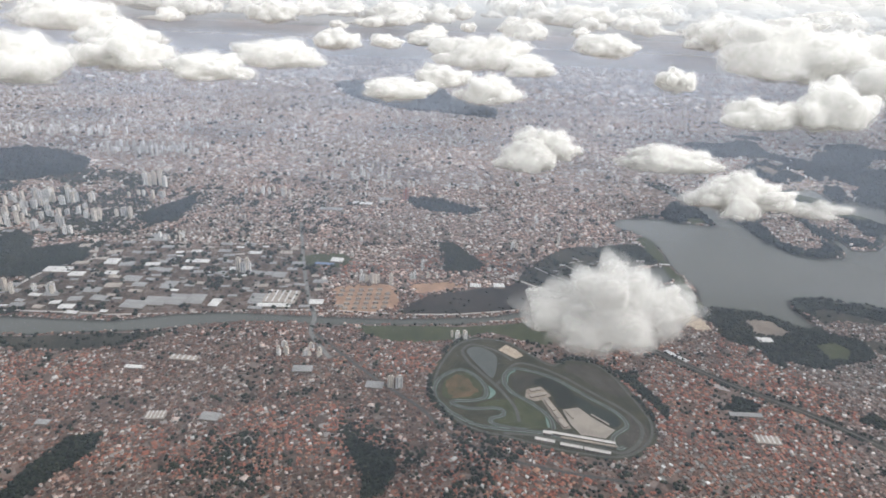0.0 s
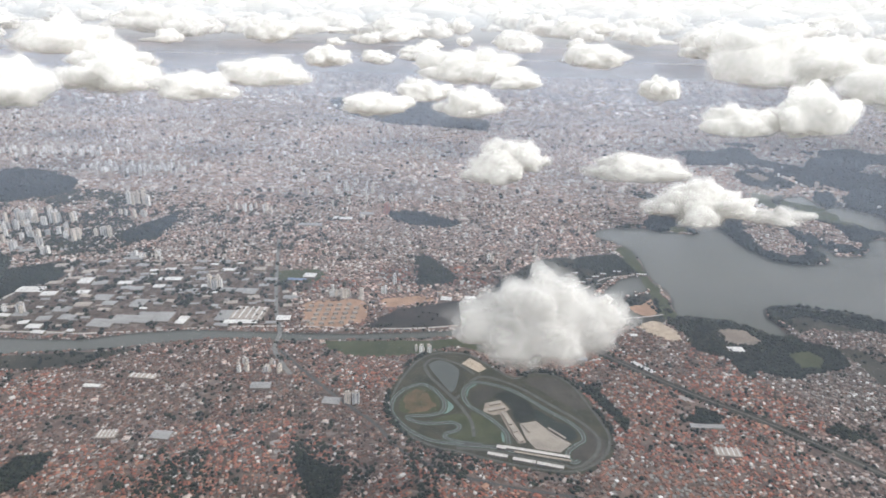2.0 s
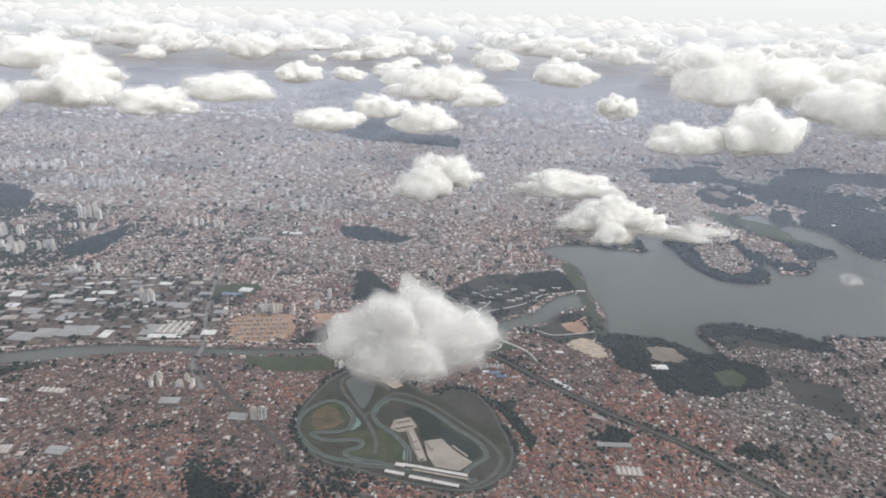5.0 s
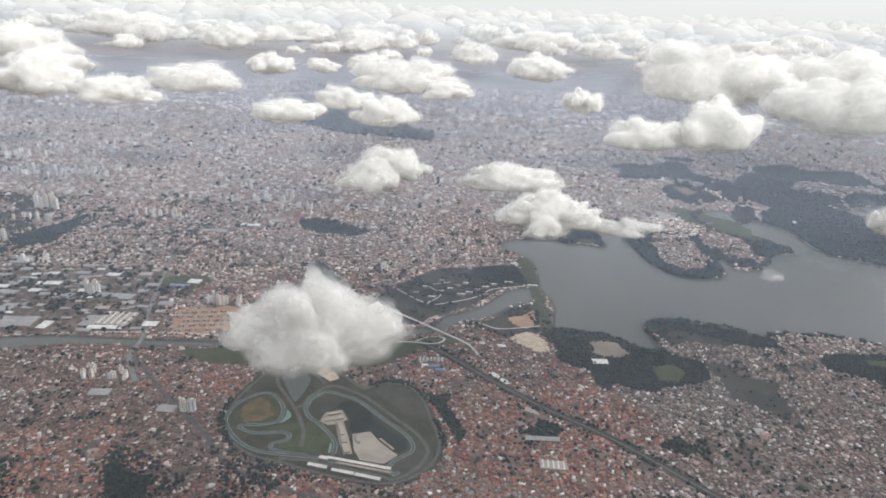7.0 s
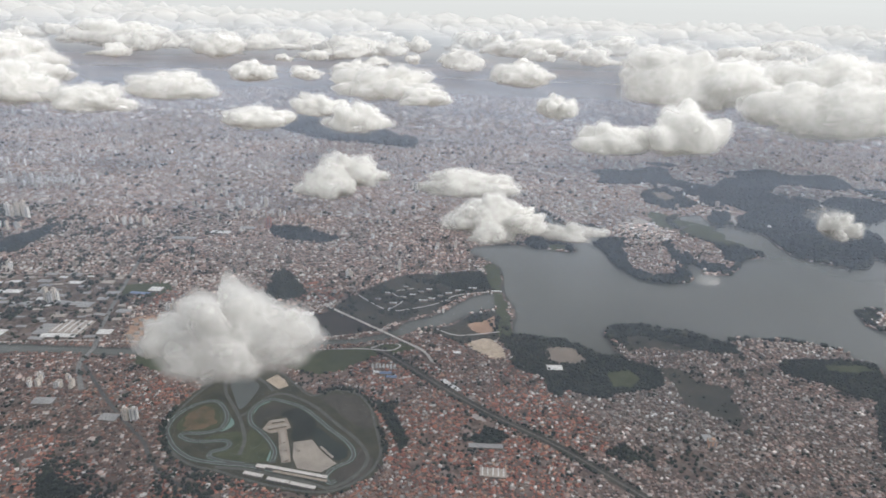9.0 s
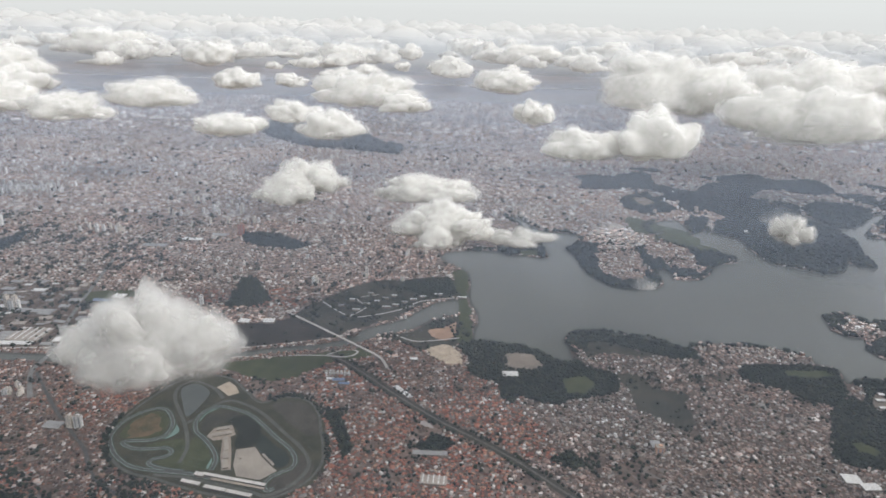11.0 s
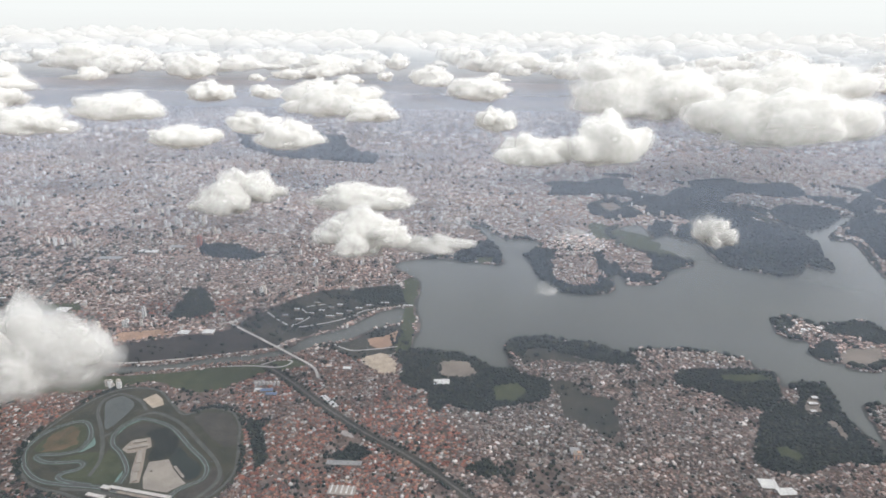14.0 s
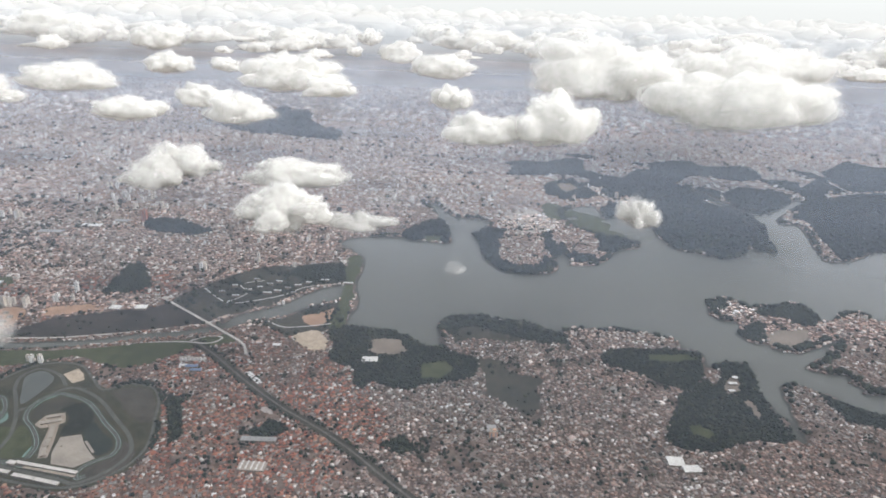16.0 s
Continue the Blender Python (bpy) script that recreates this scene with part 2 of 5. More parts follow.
# Walls of far quarters lightened in colour, again for haze.
M_PLASTER_FAR = speckled("block_walls", ((0.0, (0.26, 0.22, 0.195)), (0.3, (0.33, 0.30, 0.28)), (0.55, (0.19, 0.16, 0.14)), (0.75, (0.42, 0.40, 0.38))), ((1, 1, 1), (0.95, 0.96, 0.98)))
M_TOWER = speckled("tower_walls", ((0.0, (0.36, 0.34, 0.32)), (0.3, (0.46, 0.44, 0.42)), (0.6, (0.30, 0.27, 0.25)), (0.8, (0.55, 0.54, 0.52))), ((1, 1, 1), (0.95, 0.95, 0.97)))
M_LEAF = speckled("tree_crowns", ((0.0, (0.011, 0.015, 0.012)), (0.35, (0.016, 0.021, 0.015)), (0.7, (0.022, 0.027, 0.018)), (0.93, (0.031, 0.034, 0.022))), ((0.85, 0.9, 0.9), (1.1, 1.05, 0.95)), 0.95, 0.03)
# Far crowns: the blue of haze put into their colour, and made darker.
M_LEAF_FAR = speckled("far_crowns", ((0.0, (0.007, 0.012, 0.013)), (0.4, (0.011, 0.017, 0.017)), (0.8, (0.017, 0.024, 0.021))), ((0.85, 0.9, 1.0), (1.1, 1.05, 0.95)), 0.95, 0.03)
COVERS = (0.16, 0.24, 0.34, 0.46, 0.60, 0.76, 0.9)
M_CLOUD = cloud_stuff("cloud_core", 1.0, 0.14, white=0.95)
M_VEILS = [cloud_stuff("cloud_veil", min(0.95, 1.15 * c), 0.14, 0.36) for c in COVERS]
M_FAR_VEILS = [cloud_stuff("far_cloud_veil", min(0.95, 1.15 * c), 0.07, 0.38, 0.96) for c in COVERS[::2]]
M_MISTY_VEILS = [cloud_stuff("misty_veil", 0.72 * c, 0.10, 0.40, 0.84, 0.5, 3.0) for c in COVERS]
M_MISTY = cloud_stuff("misty_core", 0.9, 0.10, 0.36, 0.84, 0.5, 3.0)
M_WISP = cloud_stuff("thin_wisp", 0.09, 0.28, 0.14, 0.88, 0.58)
M_CLOUD_EDGE = cloud_stuff("cloud_edge", 0.5, 0.03, 0.3)
M_CLOUD_DECK = cloud_stuff("cloud_deck", 1.0, 0.03)
M_CLOUD_FAR = cloud_stuff("far_cloud_core", 1.0, 0.04, white=0.96)


# ---- shapes ----
def part(name, bm, material, parent=None, label=""):
    me = bpy.data.meshes.new(name)
    bm.to_mesh(me)
    bm.free()
    me.materials.append(material)
    ob = new(name, me)
    ob.parent = parent
    return tagged(ob, label)


def mesh_of(name, verts, faces, materials, slots=None, smooth=False):
    """A mesh from arrays: faces is a list of (n, k) index arrays, slots one array of material numbers for each."""
    me = bpy.data.meshes.new(name)
    me.vertices.add(len(verts))
    me.vertices.foreach_set("co", np.asarray(verts, dtype=np.float32).ravel())
    loops = np.concatenate([f.ravel() for f in faces]).astype(np.int32)
    counts = np.concatenate([np.full(len(f), f.shape[1]) for f in faces])
    starts = np.concatenate([[0], np.cumsum(counts)[:-1]]).astype(np.int32)
    me.loops.add(len(loops))
    me.loops.foreach_set("vertex_index", loops)
    me.polygons.add(len(counts))
    me.polygons.foreach_set("loop_start", starts)
    if slots is not None:
        me.polygons.foreach_set("material_index", np.concatenate(slots).astype(np.int32))
    if smooth:
        me.polygons.foreach_set("use_smooth", np.ones(len(counts), dtype=bool))
    for m in materials:
        me.materials.append(m)
    me.update(calc_edges=True)
    me.validate()
    return me


def inside(poly, pts):
    p = np.asarray(poly, dtype=float)
    q = np.roll(p, -1, axis=0)
    hit = np.zeros(len(pts), dtype=bool)
    x, y = pts[:, 0], pts[:, 1]
    for (x0, y0), (x1, y1) in zip(p, q):
        if y0 == y1:
            continue
        hit ^= ((y0 > y) != (y1 > y)) & (x < (x1 - x0) * (y - y0) / (y1 - y0) + x0)
    return hit


def away(poly, pts, closed=True):
    """Distance from each point to a line of segments."""
    p = np.asarray(poly, dtype=float)
    q = np.roll(p, -1, axis=0) if closed else p[1:]
    best = np.full(len(pts), 1e9)
    for a, b in zip(p, q):
        d = b - a
        s = np.clip(((pts - a) @ d) / max(d @ d, 1e-9), 0, 1)
        best = np.minimum(best, np.hypot(*(pts - a - s[:, None] * d).T))
    return best


def curve_through(pts, closed, per=5):
    """A smooth line through the points."""
    p = [Vector((*q, 0)) for q in pts]
    n, out = len(p), []
    for i in range(n if closed else n - 1):
        a, b, c, d = (p[(i + k) % n] if closed else p[min(max(i + k, 0), n - 1)] for k in (-1, 0, 1, 2))
        for j in range(per):
            t = j / per
            v = 0.5 * (2 * b + (c - a) * t + (2 * a - 5 * b + 4 * c - d) * t * t + (3 * b - a - 3 * c + d) * t ** 3)
            out.append((v.x, v.y))
    if not closed:
        out.append((p[-1].x, p[-1].y))
    return out


def ragged(line, size, seed):
    """The outline with small uneven bays."""
    rng = np.random.default_rng(seed)
    p = np.asarray(line)
    return [tuple(v) for v in p + rng.normal(0, size, p.shape)]


def patch(name, outline, z, material, label="", category="", rag=0.0, smooth=True, kind="structure", parent=None, thick=0.02):
    line = curve_through(outline, True, 5) if smooth else outline
    if rag:
        line = ragged(line, rag, len(line))
    bm = bmesh.new()
    face = bm.faces.new([bm.verts.new((x, y, z)) for x, y in line])
    if face.normal.z < 0:
        face.normal_flip()
    bm.normal_update()
    if face.normal.z < 0:
        face.normal_flip()
    bmesh.ops.triangulate(bm, faces=bm.faces[:])
    ob = part(name, bm, material, parent)
    return tagged(ob, label, category, "", kind) if parent is None else tagged(ob, label)


def ribbon(name, line, width, z, material, label="", category="", closed=False, kind="structure", parent=None, per=6, high=0.0):
    pts = curve_through(line, closed, per)
    n = len(pts)
    v = []
    for i, (x, y) in enumerate(pts):
        a = pts[(i - 1) % n] if closed or i else pts[i]
        b = pts[(i + 1) % n] if closed or i < n - 1 else pts[i]
        d = Vector((b[0] - a[0], b[1] - a[1])).normalized()
        v.append(((x - d.y * width / 2, y + d.x * width / 2), (x + d.y * width / 2, y - d.x * width / 2)))
    bm = bmesh.new()
    rows = []
    for l, r in v:
        row = [bm.verts.new((*l, z)), bm.verts.new((*r, z))]
        if high:
            row += [bm.verts.new((*r, z - high)), bm.verts.new((*l, z - high))]
        rows.append(row)
    for i in range(n if closed else n - 1):
        a, b = rows[i], rows[(i + 1) % n]
        k = len(a)
        for j in range(k if k > 2 else 1):
            bm.faces.new((a[j], a[(j + 1) % k], b[(j + 1) % k], b[j]))
    bmesh.ops.recalc_face_normals(bm, faces=bm.faces[:])
    if not high:
        for f in bm.faces:
            if f.normal.z < 0:
                f.normal_flip()
    ob = part(name, bm, material, parent)
    return tagged(ob, label, category, "", kind) if parent is None else tagged(ob, label)


def box(bm, x, y, z, w, d, h, turn=0.0, taper=1.0):
    """A box on its base centre, w along, d across."""
    c, s = math.cos(turn), math.sin(turn)
    v = []
    for k, f in ((0, 1.0), (h, taper)):
        for px, py in ((-1, -1), (1, -1), (1, 1), (-1, 1)):
            lx, ly = px * w / 2 * f, py * d / 2 * f
            v.append(bm.verts.new((x + lx * c - ly * s, y + lx * s + ly * c, z + k)))
    for q in ((3, 2, 1, 0), (4, 5, 6, 7), (0, 1, 5, 4), (1, 2, 6, 5), (2, 3, 7, 6), (3, 0, 4, 7)):
        bm.faces.new([v[i] for i in q])
    return v


def lumpy(pts, wave, seed):
    """A smooth uneven field, about -2 to 2, over the plan."""
    rng = np.random.default_rng(seed)
    out = np.zeros(len(pts))
    for _ in range(14):
        ang, k = rng.uniform(0, 2 * math.pi), wave * rng.uniform(0.5, 1.6)
        out += np.cos(k * (pts[:, 0] * math.cos(ang) + pts[:, 1] * math.sin(ang)) + rng.uniform(0, 6.28))
    return out / math.sqrt(7)


# ---- plan ----
DAM = [(113, 351), (116, 340), (116, 309), (120, 293), (119, 264)]
NEAR_SHORE = [(134, 265), (141, 262), (147, 254), (154, 249), (160, 251), (159, 276), (175, 283), (185, 280), (197, 275), (211, 268), (217, 275), (227, 275), (242, 275), (254, 271), (262, 265), (262, 259), (269, 256), (264, 240), (271, 247), (280, 250), (284, 246), (280, 229), (281, 218), (282, 210), (281, 199), (283, 198), (286, 213), (288, 226), (291, 232), (295, 235), (302, 231), (308, 226), (313, 217), (320, 216), (350, 205), (420, 222)]
EAST_WATER = [(470, 300), (470, 390)]
FAR_SHORE = [(433, 403), (403, 380), (383, 373), (384, 387), (394, 420), (398, 444), (390, 456), (436, 509), (425, 509), (398, 478), (380, 475), (372, 497), (359, 541), (353, 531), (360, 511), (367, 474), (369, 440), (361, 405), (357, 384), (346, 392), (328, 372), (307, 379), (296, 387), (294, 402), (295, 430), (288, 441), (280, 452), (268, 443), (266, 462), (263, 474), (244, 461), (241, 430)]
TOWN_SHORE = [(250, 415), (262, 403), (268, 399), (278, 395), (275, 384), (260, 377), (252, 362), (242, 352), (229, 351), (229, 360), (225, 369), (220, 342), (209, 335), (194, 339), (187, 346), (181, 373), (180, 404), (188, 425), (173, 432), (162, 436), (151, 461), (142, 464), (147, 457), (155, 425), (161, 402), (163, 386), (159, 378), (142, 383), (128, 387), (108, 384), (98, 373)]
LAKE = ragged(curve_through(DAM + NEAR_SHORE + EAST_WATER + FAR_SHORE + TOWN_SHORE, True, 4), 0.5, 3)
ISLAND = ragged(curve_through([(328, 229), (323, 231), (320, 236), (321, 243), (311, 244), (308, 248), (320, 258), (334, 274), (318, 263), (307, 259), (302, 264), (294, 268), (292, 276), (296, 285), (287, 290), (287, 302), (299, 316), (310, 307), (322, 308), (332, 313), (337, 307), (338, 291), (347, 298), (356, 305), (362, 303), (367, 294), (400, 290), (430, 265), (420, 238)], True, 4), 0.5, 4)
RIVER_FAR = [(-520, 195), (-260, 216), (-176, 221), (-154, 222), (-132, 223), (-112, 230), (-90, 235), (-66, 236), (-31, 237), (-8, 240), (20, 245), (34, 251), (50, 255), (63, 262), (71, 274), (85, 284), (94, 298), (101, 306), (112, 311)]
RIVER_NEAR = [(114, 303), (110, 293), (100, 286), (89, 273), (77, 267), (65, 256), (51, 251), (36, 246), (16, 239), (-7, 235), (-30, 232), (-51, 230), (-65, 230), (-83, 228), (-101, 222), (-117, 217), (-144, 212), (-155, 209), (-168, 208), (-260, 202), (-520, 178)]
RIVER = curve_through(RIVER_FAR + RIVER_NEAR, True, 3)
CIRCUIT = [(0.4, 181.3), (6.9, 172.2), (14.8, 167.3), (24.2, 165.1), (31.8, 162.7), (42.6, 159.9), (56.1, 158.4), (64.0, 160.8), (71.0, 168.1), (73.5, 177.5), (71.8, 186.1), (69.0, 195.2), (65.7, 205.2), (59.8, 213.1), (50.3, 215.0), (42.9, 210.2), (35.3, 216.8), (25.5, 226.2), (13.8, 227.2), (5.8, 221.7), (0.9, 210.1), (-1.9, 197.6), (-1.7, 189.1)]
WOODS = {
    "lakeside": [(113, 266), (122, 267), (133, 265), (138, 265), (142, 261), (146, 261), (153, 252), (162, 252), (165, 247), (176, 243), (175, 234), (174, 229), (165, 225), (155, 222), (150, 218), (143, 219), (135, 223), (133, 217), (129, 220), (128, 230), (122, 234), (117, 238), (116, 250), (112, 259)],
    "headland": [(161, 265), (161, 274), (165, 279), (177, 284), (187, 278), (198, 279), (207, 271), (214, 266), (214, 260), (203, 258), (196, 261), (187, 265), (177, 271), (170, 270), (165, 261)],
    "inlet": [(226, 250), (231, 256), (243, 257), (259, 258), (268, 256), (266, 247), (263, 237), (256, 227), (250, 227), (243, 232), (236, 238), (225, 243)],
    "park": [(273, 247), (281, 248), (284, 242), (280, 225), (280, 209), (280, 198), (274, 196), (267, 197), (258, 194), (251, 190), (242, 190), (236, 194), (238, 201), (244, 212), (249, 223), (253, 226), (263, 235), (265, 230), (270, 238)],
    "island": [(320, 303), (333, 310), (337, 305), (337, 291), (329, 285), (321, 290)],
    "island_tip": [(293, 276), (303, 282), (303, 272), (297, 268)],
    "spit": [(302, 229), (310, 221), (320, 214), (317, 206), (304, 210)],
    "peninsula": [(176, 396), (185, 411), (196, 406), (191, 389), (190, 351), (182, 355), (180, 373)],
    "peninsula_south": [(185, 351), (189, 356), (199, 345), (211, 349), (218, 363), (219, 346), (207, 335), (191, 338)],
    "peninsula_neck": [(220, 404), (226, 410), (223, 388), (231, 384), (228, 369), (222, 364), (218, 372)],
    "peninsula_east": [(252, 407), (269, 408), (275, 394), (268, 383), (257, 374), (249, 376), (254, 391)],
    "peninsula_cove": [(228, 375), (233, 369), (246, 368), (243, 358), (233, 355), (229, 361)],
    "islet": [(289, 311), (296, 313), (299, 305), (292, 300), (288, 303)],
    "islet_b": [(313, 305), (330, 311), (334, 300), (333, 292), (317, 293), (309, 297)],
    "islet_c": [(291, 277), (306, 289), (308, 284), (299, 270), (295, 269), (292, 272)],
    "north_hill": [(234, 527), (247, 544), (261, 554), (266, 532), (275, 507), (264, 494), (249, 495), (236, 506)],
    "north_hill_b": [(277, 516), (305, 562), (329, 600), (358, 609), (387, 603), (349, 555), (349, 523), (328, 507), (303, 511), (282, 497)],
    "far_cape": [(296, 431), (295, 402), (296, 387), (314, 381), (319, 372), (328, 373), (339, 384), (346, 398), (349, 388), (359, 386), (364, 411), (374, 441), (375, 468), (367, 474), (358, 483), (353, 502), (347, 518), (332, 507), (322, 503), (293, 474), (283, 449), (289, 440)],
    "far_isle": [(377, 523), (397, 543), (422, 542), (433, 526), (424, 508), (402, 483), (384, 469), (376, 480), (376, 501)],
    "far_right": [(394, 453), (403, 462), (410, 453), (399, 410), (392, 376), (407, 385), (424, 397), (454, 396), (567, 526), (519, 544), (482, 533), (452, 515), (419, 489), (414, 473)],
    "hill": [(-363, 453), (-347, 465), (-327, 475), (-296, 468), (-267, 448), (-255, 420), (-267, 408), (-282, 394), (-306, 377)],
    "slope": [(-177, 337), (-171, 364), (-162, 385), (-157, 369), (-156, 338), (-167, 329)],
    "left_park": [(-237, 291), (-231, 300), (-231, 312), (-215, 302), (-207, 288), (-186, 299), (-175, 282), (-183, 265), (-191, 257), (-210, 254)],
    "river_wood": [(-6, 326), (1, 328), (19, 299), (16, 292), (0, 286)],
    "middle": [(-33, 402), (-9, 401), (19, 383), (7, 373), (-22, 381)],
    "gully": [(-113, 127), (-112, 140), (-108, 153), (-99, 156), (-98, 147), (-103, 136), (-107, 127)],
    "gully_b": [(-26, 164), (-18, 158), (-10, 155), (-9, 146), (-12, 137), (-17, 136), (-19, 148), (-25, 156)],
    "thicket": [(100, 190), (106, 196), (113, 192), (109, 187), (103, 186)],
    "thicket_b": [(143, 186), (150, 191), (156, 186), (150, 181)],
    "track_side": [(66, 206), (70, 208), (76, 196), (80, 186), (78, 180), (74, 190)],
    "far_patch_b": [(504, 616), (560, 675), (569, 646), (602, 652), (542, 557), (493, 546), (494, 578)],
    "dam_wood": [(84, 334), (104, 340), (110, 318), (96, 312), (80, 322)],
    "small_cape": [(268, 464), (278, 481), (292, 486), (279, 455), (268, 443)],
    "far_right_b": [(454, 552), (495, 599), (486, 567), (487, 543), (452, 529)],
    "town_cape": [(132, 396), (137, 404), (147, 424), (156, 425), (160, 404), (161, 382), (158, 380), (154, 386), (139, 382), (132, 387)],
}
GREENS = {
    "river_meadow": [(-33, 231), (-7, 233), (22, 238), (61, 250), (72, 254), (76, 248), (59, 239), (48, 226), (34, 226), (20, 231), (0, 222), (-19, 220), (-31, 225)],
    "hill_north": [(224, 458), (230, 477), (238, 475), (250, 453), (243, 443), (233, 435), (226, 441)],
    "hill_east": [(237, 423), (242, 437), (255, 441), (268, 430), (261, 417), (250, 416)],
    "inlet_green": [(246, 253), (262, 254), (265, 250), (256, 247), (245, 248)],
    "glade": [(153, 237), (163, 240), (166, 234), (161, 226), (154, 226)],
    "hillock": [(243, 462), (252, 456), (262, 448), (266, 440), (258, 436), (247, 444), (240, 452)],
    "hillock_b": [(250, 420), (262, 418), (272, 410), (270, 404), (258, 406)],
    "park_oval": [(246, 203), (249, 205), (253, 202), (254, 199), (252, 197), (248, 198), (246, 200)],
    "dam_slope": [(108, 352), (113, 351), (115, 340), (115, 309), (118, 293), (117, 264), (111, 266), (111, 310), (106, 341)],
    "playing_field": [(-75, 297), (-54, 304), (-48, 291), (-64, 285)],
    "town_cape_green": [(142, 388), (154, 393), (159, 385), (149, 381)],
}
SCRUB = {
    "valley": [(176, 243), (185, 242), (187, 235), (192, 232), (200, 230), (197, 222), (197, 211), (193, 206), (187, 209), (182, 215), (178, 217), (178, 228)],
    "left_bank": [(-230, 203), (-168, 206), (-144, 210), (-117, 215), (-105, 218), (-112, 210), (-132, 200), (-165, 198)],
    "marsh": [(-20, 243), (-7, 262), (11, 270), (30, 278), (41, 284), (54, 277), (64, 270), (56, 262), (41, 256), (19, 248), (0, 243)],
    "river_park": [(34, 285), (60, 327), (84, 334), (104, 340), (112, 314), (98, 308), (92, 300), (83, 286), (70, 276), (60, 268), (44, 278)],
    "island_park": [(79, 266), (90, 272), (100, 285), (112, 291), (117, 266), (107, 258), (95, 255)],
    "headland_meadow": [(165, 261), (170, 270), (177, 271), (187, 265), (196, 261), (189, 258), (177, 260), (168, 258)],
}
EARTHS = {
    "building_site": [(-50, 264), (-26, 270), (-20, 256), (-21, 248), (-30, 243), (-44, 241)],
    "cleared_strip": [(-15, 272), (3, 277), (8, 272), (-12, 264)],
    "dam_earth": [(98, 274), (103, 277), (107, 280), (110, 284), (110, 271), (106, 265), (100, 269)],
}
PALES = {
    "islet_clearing": [(303, 272), (311, 280), (325, 282), (320, 271), (310, 263), (302, 265)],
    "north_clearing": [(246, 536), (259, 542), (262, 522), (251, 507), (246, 520)],
    "quarry": [(98, 254), (101, 259), (108, 261), (113, 254), (114, 245), (110, 243), (104, 247)],
    "park_court": [(271, 235), (276, 239), (275, 233), (273, 227), (269, 224), (267, 228)],
    "park_walk": [(271, 221), (274, 222), (275, 216), (274, 211), (272, 210), (272, 217)],
    "works": [(132, 256), (143, 256), (147, 247), (143, 243), (132, 243)],
}
FAR_WOOD = [(-172, 865), (-137, 891), (-88, 857), (-56, 876), (-24, 849), (-18, 791), (10, 745), (32, 724), (38, 688), (0, 698), (-39, 706), (-82, 724), (-136, 779)]
INDUSTRY = [(-190, 224), (-132, 226), (-110, 233), (-66, 240), (-54, 242), (-56, 262), (-64, 300), (-80, 310), (-190, 300)]
OPEN_LAND = [*WOODS.values(), *GREENS.values(), *SCRUB.values(), *EARTHS.values(), *PALES.values(), CIRCUIT, RIVER, FAR_WOOD]
RED_QUARTERS = [(100, 190, 42, 32), (70, 226, 22, 10), (122, 222, 14, 16), (-40, 165, 26, 12), (-145, 185, 30, 14), (-20, 205, 18, 9), (-62, 285, 30, 14), (10, 300, 30, 12), (25, 150, 25, 12), (96, 162, 26, 18), (60, 140, 50, 10), (-70, 150, 40, 10)]
PALE_QUARTERS = [(215, 426, 19, 22), (300, 300, 9, 7), (160, 268, 3, 2)]
RAIL = [(58, 249), (73, 236), (88, 221), (107, 204), (122, 193), (135, 182), (147, 170), (170, 148)]
STREET = [(-49, 222), (-28, 200), (-14, 187), (-4, 178), (8, 164), (30, 154), (60, 149)]
BRIDGE_A = [(31, 285), (44, 275), (58, 264), (70, 254.5), (80, 246), (84, 238)]
BRIDGE_B = [(-86, 345), (-78, 315), (-68, 280), (-59, 251), (-53, 236), (-51, 222), (-40, 205)]


# ---- ground and water ----
def spread_axis(lo, hi, step, ends):
    mid = np.arange(lo, hi + 0.1, step)
    grow = np.array([30, 80, 170, 320, 600, 1100, 2000, ends])
    return np.concatenate([lo - grow[::-1], mid, hi + grow])


def basin(pts):
    wet = (inside(LAKE, pts) & ~inside(ISLAND, pts)) | inside(RIVER, pts)
    near = np.minimum(np.minimum(away(LAKE, pts), away(ISLAND, pts)), away(RIVER, pts))
    return np.where(wet, -near, near)


gx, gy = spread_axis(-420, 480, 2.0, 5600), spread_axis(80, 580, 2.0, 6000)
X, Y = np.meshgrid(gx, gy)
P = np.c_[X.ravel(), Y.ravel()]
core = (P[:, 0] > -530) & (P[:, 0] < 560) & (P[:, 1] > 60) & (P[:, 1] < 640)
shore = np.full(len(P), 50.0)
shore[core] = basin(P[core])
Z = np.clip(shore * 0.25 - 0.02, -0.8, 0.0)
ny, nx = X.shape
idx = np.arange(nx * ny).reshape(ny, nx)
quads = np.stack([idx[:-1, :-1], idx[:-1, 1:], idx[1:, 1:], idx[1:, :-1]], -1).reshape(-1, 4)
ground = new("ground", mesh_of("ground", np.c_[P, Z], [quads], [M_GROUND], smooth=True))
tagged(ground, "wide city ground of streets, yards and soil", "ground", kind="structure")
bm = bmesh.new()
bm.faces.new([bm.verts.new(v) for v in ((-600, 150, -0.25), (560, 150, -0.25), (560, 600, -0.25), (-600, 600, -0.25))])
tagged(part("water", bm, M_WATER), "still grey reservoir and slow city river", "water", kind="structure")

# Soil under the woods, with the trees' shade put into its dark colour.
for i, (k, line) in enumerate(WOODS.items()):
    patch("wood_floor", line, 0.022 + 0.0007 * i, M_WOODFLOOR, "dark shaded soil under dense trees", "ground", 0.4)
for i, (k, line) in enumerate(GREENS.items()):
    patch("meadow", line, 0.050 + 0.0007 * i, M_GRASS, "strip of mown green grass by the water", "grass", 0.4)
